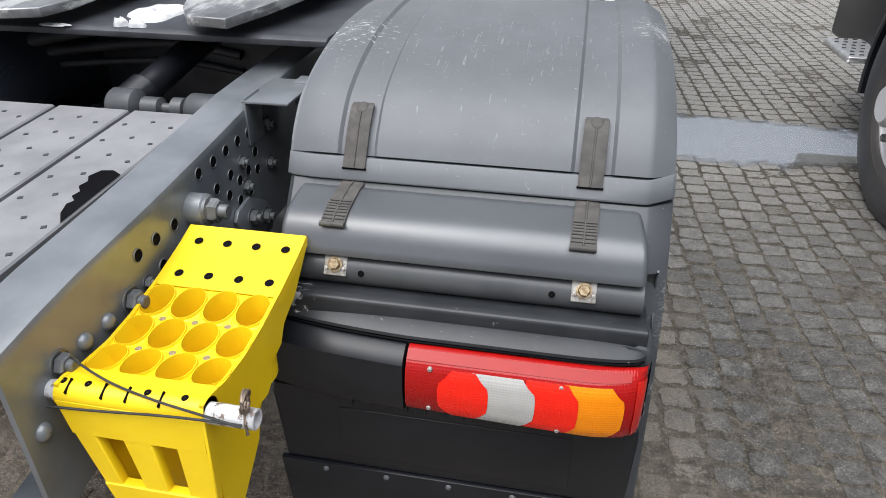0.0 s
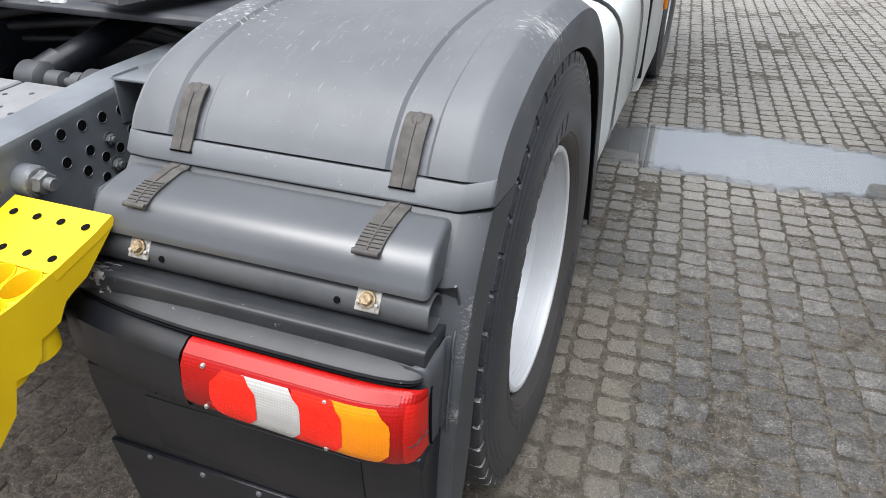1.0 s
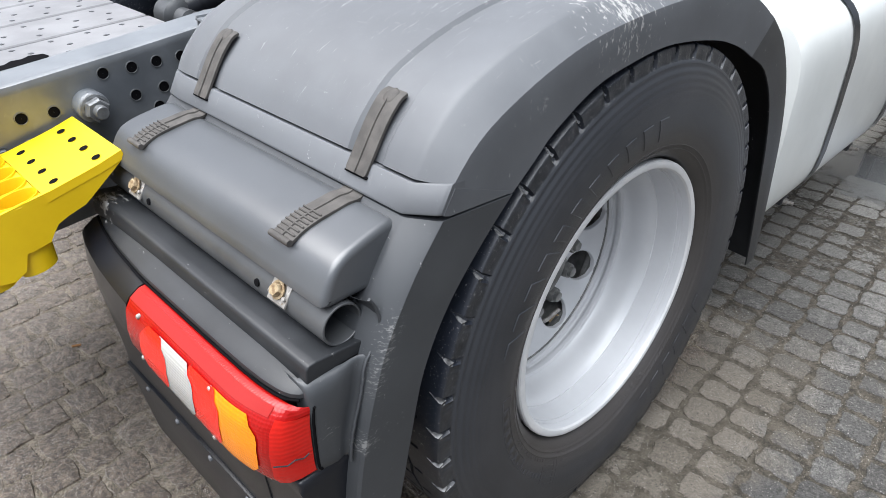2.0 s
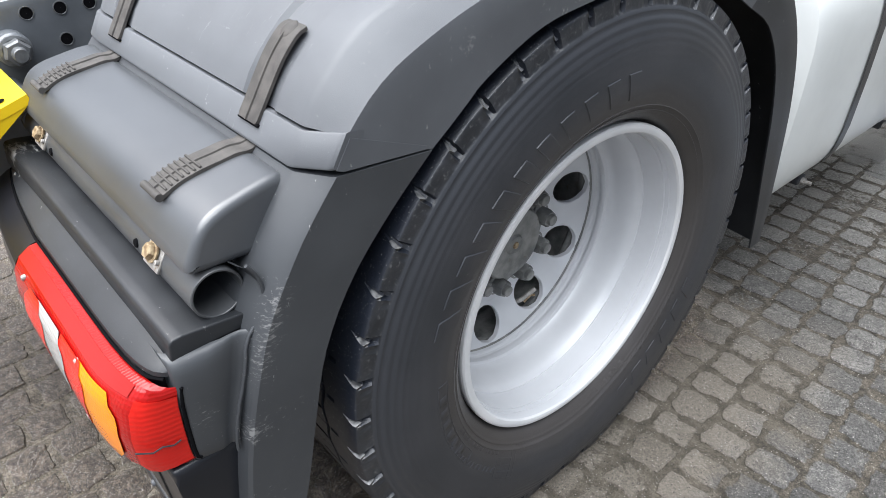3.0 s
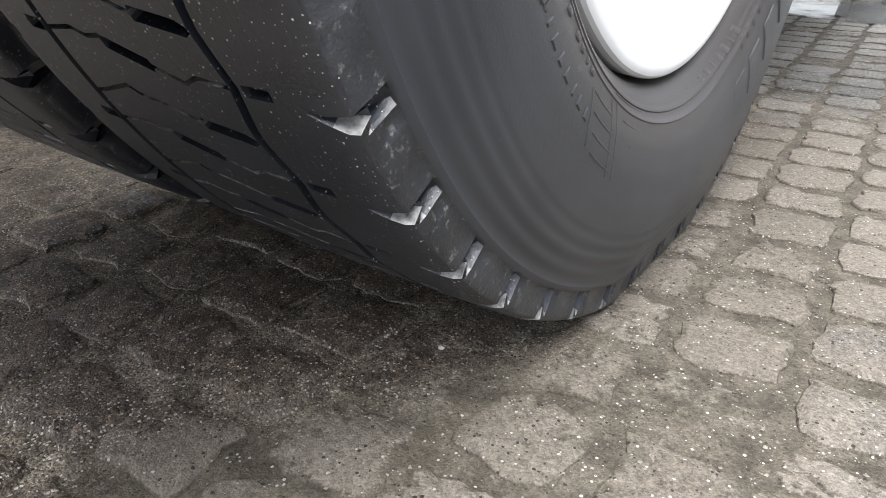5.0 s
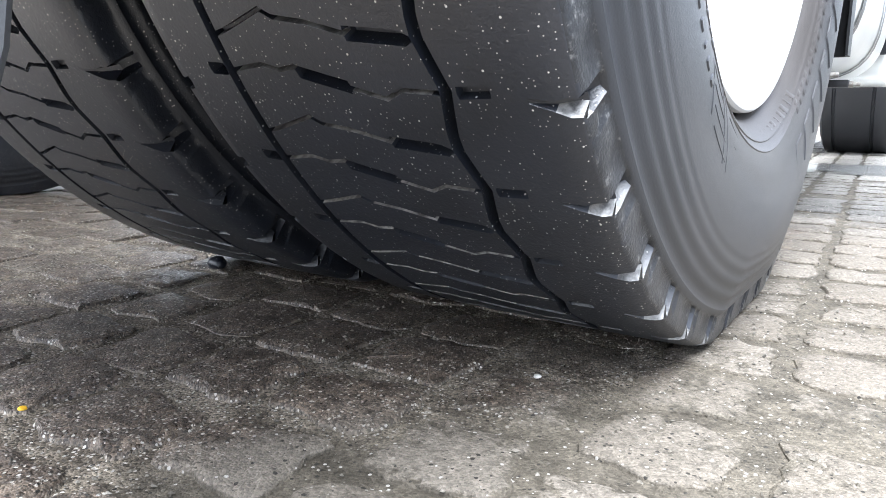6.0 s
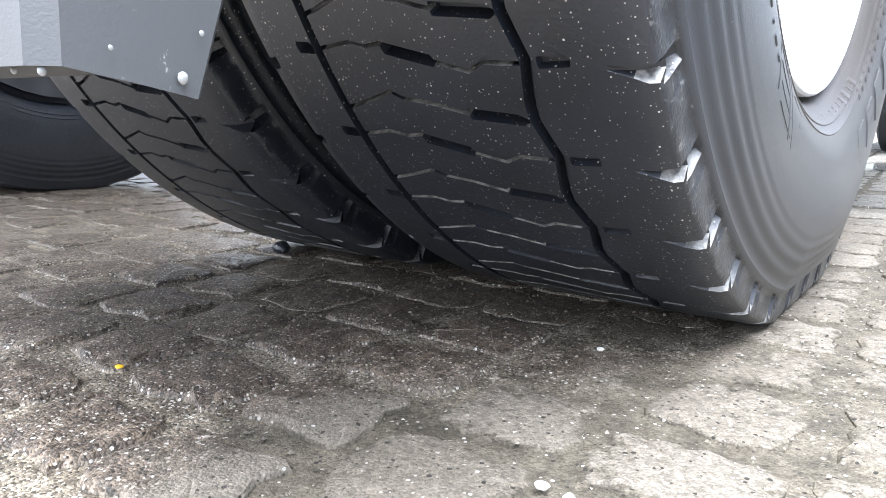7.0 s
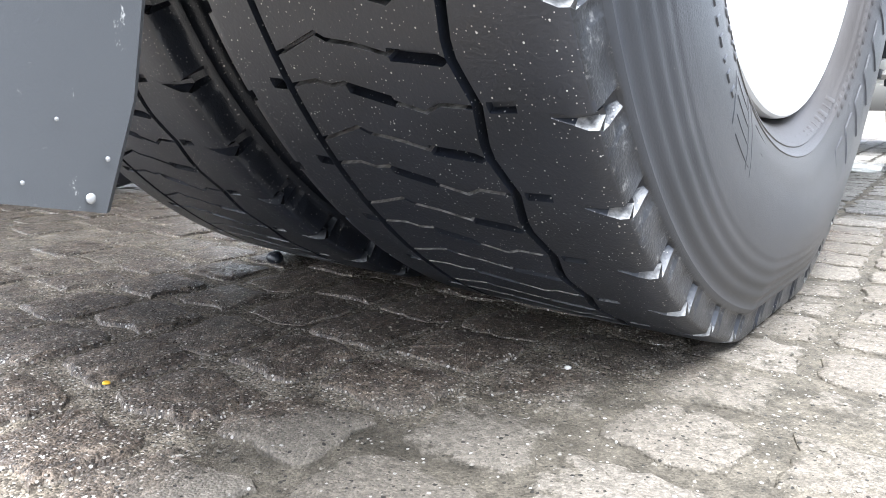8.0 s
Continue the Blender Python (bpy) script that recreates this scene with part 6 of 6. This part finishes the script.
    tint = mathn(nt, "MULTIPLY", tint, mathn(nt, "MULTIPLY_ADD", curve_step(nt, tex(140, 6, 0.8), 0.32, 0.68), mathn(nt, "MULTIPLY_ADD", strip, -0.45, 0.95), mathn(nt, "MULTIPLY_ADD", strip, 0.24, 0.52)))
    gain = nt.nodes.new("ShaderNodeVectorMath")
    gain.operation = "SCALE"
    nt.links.new(base, gain.inputs[0])
    nt.links.new(tint, gain.inputs["Scale"])
    col = gain.outputs[0]
    dist2, rnd3, rnd4 = grains(310)
    spot = mathn(nt, "MULTIPLY", mathn(nt, "LESS_THAN", dist2, mathn(nt, "MULTIPLY", rnd4, 0.42)), mathn(nt, "LESS_THAN", rnd3, 0.15))
    col = blend(nt, spot, col, ramp_between(nt, rnd4, (0.20, 0.17, 0.13), (0.45, 0.43, 0.40)))
    dist3, rnd5, rnd6 = grains(330)
    chip = mathn(nt, "MULTIPLY", under, mathn(nt, "MULTIPLY", mathn(nt, "LESS_THAN", dist3, mathn(nt, "MULTIPLY", rnd6, 0.44)), mathn(nt, "LESS_THAN", rnd5, 0.62)))
    col = blend(nt, chip, col, ramp_between(nt, rnd6, (0.22, 0.19, 0.15), (0.62, 0.59, 0.54)))
    hole = mathn(nt, "MULTIPLY", mathn(nt, "LESS_THAN", dist2, mathn(nt, "MULTIPLY", rnd4, 0.5)), mathn(nt, "GREATER_THAN", rnd3, 0.88))
    col = blend(nt, hole, col, (0.035, 0.032, 0.028))
    nt.links.new(col, b.inputs["Base Color"])
    wet = mathn(nt, "MULTIPLY_ADD", under, 0.0 if bed else -0.24, 0.0)
    nt.links.new(mathn(nt, "MULTIPLY_ADD", under, 0.05 if bed else 0.36, 0.2), b.inputs["Specular IOR Level"])
    rough = mathn(nt, "ADD", mathn(nt, "MULTIPLY_ADD", mid, 0.35, 0.52), mathn(nt, "MULTIPLY_ADD", rnd2, -0.18, wet))
    nt.links.new(rough, b.inputs["Roughness"])
    grain_h = mathn(nt, "MULTIPLY_ADD", mathn(nt, "SUBTRACT", 1.0, dist), mathn(nt, "MULTIPLY_ADD", rnd2, 0.8, 0.3), mathn(nt, "MULTIPLY", fine, 0.8))
    bp = nt.nodes.new("ShaderNodeBump")
    bp.inputs["Strength"].default_value, bp.inputs["Distance"].default_value = 0.9, 0.0013
    nt.links.new(grain_h, bp.inputs["Height"])
    bp2 = nt.nodes.new("ShaderNodeBump")
    bp2.inputs["Strength"].default_value, bp2.inputs["Distance"].default_value = 0.9, 0.0045
    nt.links.new(mid, bp2.inputs["Height"])
    nt.links.new(bp.outputs["Normal"], bp2.inputs["Normal"])
    nt.links.new(bp2.outputs["Normal"], b.inputs["Normal"])
    return m


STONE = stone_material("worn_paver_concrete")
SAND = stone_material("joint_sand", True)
GRIT = bpy.data.materials.new("loose_grit")
GRIT.use_nodes = True
gn = GRIT.node_tree
g_geo = gn.nodes.new("ShaderNodeNewGeometry")
gn.links.new(ramp_between(gn, g_geo.outputs["Random Per Island"], (0.06, 0.051, 0.039), (0.25, 0.228, 0.19)), gn.nodes["Principled BSDF"].inputs["Base Color"])
gn.nodes["Principled BSDF"].inputs["Roughness"].default_value = 0.55
PALE_STONE = surface("pale_pebble", (0.5, 0.49, 0.46), (0.68, 0.66, 0.62), (0.5, 0.7), scale=120, grain=700, bump=0.4)
YELLOW_BIT = surface("yellow_chip", (0.75, 0.42, 0.02), (0.85, 0.5, 0.03), (0.4, 0.6), bump=0)
BROWN_LEAF = surface("dry_leaf", (0.20, 0.09, 0.03), (0.32, 0.16, 0.06), (0.6, 0.8), scale=60, grain=300, bump=0.3)
WATER = bpy.data.materials.new("puddle_water")
WATER.use_nodes = True
wb = WATER.node_tree.nodes["Principled BSDF"]
wb.inputs["Base Color"].default_value = (0.28, 0.285, 0.285, 1)
wb.inputs["Roughness"].default_value = 0.03
wb.inputs["IOR"].default_value = 7.0
wt = WATER.node_tree
w_pos = wt.nodes.new("ShaderNodeNewGeometry")
w_map = wt.nodes.new("ShaderNodeMapping")
w_map.inputs["Location"].default_value = (-0.62 / 1.30, -2.27 / 0.42, 0)
w_map.inputs["Scale"].default_value = (1 / 1.30, 1 / 0.42, 0)
wt.links.new(w_pos.outputs["Position"], w_map.inputs["Vector"])
w_len = wt.nodes.new("ShaderNodeVectorMath")
w_len.operation = "LENGTH"
wt.links.new(w_map.outputs["Vector"], w_len.inputs[0])
w_edge = mathn(wt, "MULTIPLY_ADD", noise_node(wt, 9.0, 8.0, 0.7).outputs["Fac"], 0.9, w_len.outputs["Value"])
wt.links.new(mathn(wt, "MULTIPLY", curve_step(wt, w_edge, 1.42, 1.10), 0.95), wb.inputs["Alpha"])

ground = thing("ground", 0, 0, 0, "worn grey paved yard with sandy joints", "ground")
tagged(ground, kind="structure")
bm = bmesh.new()
ring = [-900, -60, -12, -5, 0, 5, 12, 60, 900]
grid(bm, [[(x, y, -0.0038) for x in ring] for y in ring])
part("joint_bed", bm, SAND, ground, "sand and dirt between the pavers")

TILT_C, TILT_S = math.cos(radians(2.9)), math.sin(radians(2.9))
COL, ROW = 0.1045, 0.0985
rng = random.Random(7)


def paver_outline(n_side, jitter, w, d):
    """A worn block's outline, counter-clockwise: sides that wave, corners rubbed off."""
    pts = []
    corners = [(-w / 2, -d / 2), (w / 2, -d / 2), (w / 2, d / 2), (-w / 2, d / 2)]
    wave = [rng.uniform(-1, 1) for k in range(8)]
    for k in range(4):
        (x0, y0), (x1, y1) = corners[k], corners[(k + 1) % 4]
        for i in range(n_side):
            f = i / n_side
            rub = 0.075 * max(0.0, 1 - min(f, 1 - f) * 5.0)
            swell = jitter * (0.9 * wave[k] * math.sin(math.pi * f) + 0.7 * wave[k + 4] * math.sin(2 * math.pi * f)) + jitter * rng.uniform(-0.45, 0.45)
            px, py = (x0 + (x1 - x0) * f) * (1 - rub), (y0 + (y1 - y0) * f) * (1 - rub)
            out = Vector((y1 - y0, x0 - x1)).normalized()
            pts.append((px + out.x * swell, py + out.y * swell))
    return pts


def paver_arrays(n_side, jitter, gap=0.003):
    w, d = COL - rng.uniform(gap, gap + 0.010), ROW - rng.uniform(gap, gap + 0.013)
    o = paver_outline(n_side, jitter, w, d)
    n = len(o)
    shoulder = [(x * 0.95, y * 0.95, rng.uniform(-0.0014, 0.0002) - gap * 0.17) for x, y in o]
    inner = [(x * 0.80 + rng.uniform(-1, 1) * jitter * 0.6, y * 0.80 + rng.uniform(-1, 1) * jitter * 0.6, rng.uniform(-0.0010, 0.0012)) for x, y in o]
    v = [(x, y, -0.0064) for x, y in o] + shoulder + inner
    f = [(k * n + i, k * n + (i + 1) % n, (k + 1) * n + (i + 1) % n, (k + 1) * n + i) for k in range(2) for i in range(n)]
    v.append((rng.uniform(-0.01, 0.01), rng.uniform(-0.01, 0.01), rng.uniform(-0.0008, 0.0014)))
    f += [(2 * n + i, 2 * n + (i + 1) % n, 3 * n) for i in range(n)]
    return v, f


NEAR = []
for k in range(24):
    v, f = paver_arrays(7, 0.0068, 0.007)
    me = bpy.data.meshes.new("paver")
    me.from_pydata(v, [], f)
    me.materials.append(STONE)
    me.shade_smooth()
    me.set_sharp_from_angle(angle=radians(22))
    NEAR.append((me, v, f))
YARD = [paver_arrays(6, 0.0058) for k in range(24)]
FAR = [paver_arrays(3, 0.006) for k in range(24)]


def laid(x, y):
    """Whether the plan's stretch of single pavers covers this place."""
    return -0.75 < x < 0.42 and -0.75 < y < 0.95


def dip(x, y):
    """How far the yard has sunk where the rain stands."""
    d = math.hypot((x - 1.15) / 1.4, (y - 2.28) / 0.30)
    return 0.003 * max(0.0, min(1.0, 1.35 - d))


def settle(x, y):
    """Slow waves in the worn paving."""
    return 0.0022 * noise.noise(Vector((x * 2.6, y * 2.6, 0.4)))


verts, faces, singles, placed = [], [], 0, []
for cu in range(-44, 62):
    u = 0.0175 + cu * COL
    shift = rng.uniform(0, ROW)
    for cv in range(-34, 105):
        v_ = shift + cv * ROW + rng.uniform(-0.004, 0.004)
        x, y = u * TILT_C - v_ * TILT_S, u * TILT_S + v_ * TILT_C
        if x < -3.0 and y > 3 or x > 1.5 + 0.5 * max(y, 0) + 0.8:
            continue
        z = rng.uniform(-0.0018, 0.0016) + settle(x, y) - dip(x, y)
        a = radians(2.9) + rng.uniform(-0.035, 0.035)
        if -0.85 < x < 0.75 and -0.8 < y < 0.7:
            placed.append((x, y))
        if laid(x, y) and singles < 300:
            ob = bpy.data.objects.new("paver", NEAR[rng.randrange(24)][0])
            scene.collection.objects.link(ob)
            ob.parent = ground
            ob.matrix_basis = Matrix.Translation((x, y, z)) @ Matrix.Rotation(a + math.pi * rng.randrange(2), 4, "Z") @ Matrix.Rotation(rng.uniform(-0.02, 0.02), 4, "X")
            singles += 1
            continue
        close = -1.6 < x < 1.8 and -1.6 < y < 2.6
        pv, pf = YARD[rng.randrange(24)] if close else FAR[rng.randrange(24)]
        c, s = math.cos(a), math.sin(a)
        base = len(verts)
        verts.extend((x + px * c - py * s, y + px * s + py * c, z + pz) for px, py, pz in pv)
        faces.extend(tuple(i + base for i in q) for q in pf)
me = bpy.data.meshes.new("paving")
me.from_pydata(verts, [], faces)
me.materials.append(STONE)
me.shade_smooth()
me.set_sharp_from_angle(angle=radians(22))
paving = new("paving", me)
paving.parent = ground
tagged(paving, "worn grey pavers stretching over the yard", kind="stuff")

# sand grains and small gravel, most of it in the joints
verts, faces = [], []
OCTA = ((0, 2, 4), (2, 1, 4), (1, 3, 4), (3, 0, 4), (2, 0, 5), (1, 2, 5), (3, 1, 5), (0, 3, 5))


def grain(x, y, z, s):
    base = len(verts)
    turn = rng.uniform(0, 6.28)
    c, k = math.cos(turn) * s, math.sin(turn) * s
    a, b, h = rng.uniform(0.7, 1.3), rng.uniform(0.6, 1.2), rng.uniform(0.5, 0.95) * s
    for px, py, pz in ((a, 0, 0), (-a, 0, 0), (0, b, 0), (0, -b, 0), (0.2, 0.1, 1), (0, 0, -1)):
        verts.append((x + px * c - py * k, y + px * k + py * c, z + pz * h))
    faces.extend(tuple(i + base for i in q) for q in OCTA)


for px, py in placed:
    n = 45 if py < -0.38 else 100 if py < 0.1 and px < 0.30 else 34 if py < 0.25 and px < 0.5 else 10
    for i in range(n):
        if rng.random() < 0.5:
            side = rng.choice((-0.5, 0.5)) + rng.gauss(0, 0.05)
            f = rng.uniform(-0.55, 0.55)
            du, dv = (side * COL, f * ROW) if rng.random() < 0.5 else (f * COL, side * ROW)
            z = -0.0030
        else:
            du, dv = rng.uniform(-0.42, 0.42) * COL, rng.uniform(-0.42, 0.42) * ROW
            z = 0.0
        s = 0.0005 + 0.0016 * rng.random() ** 3.2
        grain(px + du, py + dv, z + settle(px, py) + s * 0.3, s)
me = bpy.data.meshes.new("grit")
me.from_pydata(verts, [], faces)
me.materials.append(GRIT)
grit = new("grit", me)
tagged(grit, "loose sand grains and fine gravel on the paving", "grit", kind="stuff")


def pebble(name, x, y, r, material, label, category, flat=0.6, seed=1):
    """A small knobbly lump lying on the paving."""
    bm = bmesh.new()
    bmesh.ops.create_icosphere(bm, subdivisions=2, radius=r)
    for v in bm.verts:
        k = 1 + 0.5 * noise.noise(v.co / r * 0.9 + Vector((seed, 0, 0)))
        v.co = Vector((v.co.x * k * 1.2 + x, v.co.y * k + y, v.co.z * k * flat + r * flat * 0.8))
    return tagged(part(name, bm, material, None, "", 60), label, category)


pebble("pebble", -0.078, -0.262, 0.0027, PALE_STONE, "small white pebble on dark damp paving", "pebble", 0.7, 1)
pebble("pebble", -0.010, -0.470, 0.0032, PALE_STONE, "small cream pebble in a sandy joint", "pebble", 0.6, 4)
pebble("pebble", 0.006, -0.472, 0.0030, PALE_STONE, "small pale pebble in a sandy joint", "pebble", 0.6, 9)
pebble("plastic_chip", -0.336, -0.521, 0.0026, YELLOW_BIT, "tiny orange-yellow plastic chip on damp paving", "litter", 0.5, 6)
pebble("rubber_chunk", -0.583, -0.172, 0.0105, TREAD, "small black rubber chunk lying beside the inner tyre", "litter", 0.9, 3)
bm = bmesh.new()
lathe(bm, [(0.0, 0.0005), (0.0, 0.0038), (0.016, 0.0038), (0.017, 0.0036), (0.024, 0.0033), (0.0245, 0.0005)], 12)
butt = tagged(part("cigarette_end", bm, BROWN_LEAF, None), "brown stubbed cigarette end on the paving", "litter")
butt.matrix_basis = Matrix.Translation((-1.335, -0.692, 0.0045)) @ Matrix.Rotation(1.1, 4, "Z")

# rain water standing in a shallow dip across the yard
bm = bmesh.new()
edge = []
for i in range(90):
    a = 2 * math.pi * i / 90
    n = noise.noise(Vector((math.cos(a) * 3.2, math.sin(a) * 3.2, 3.1)))
    edge.append((0.62 + (1.30 + 0.1 * n) * math.cos(a), 2.28 + (0.42 + 0.05 * n) * math.sin(a) + 0.04 * math.cos(3 * a), 0.0030))
bm.faces.new([bm.verts.new(p) for p in edge])
puddle = part("puddle", bm, WATER, None, "shallow rain puddle reflecting the pale sky")
tagged(puddle, category="puddle", kind="structure")
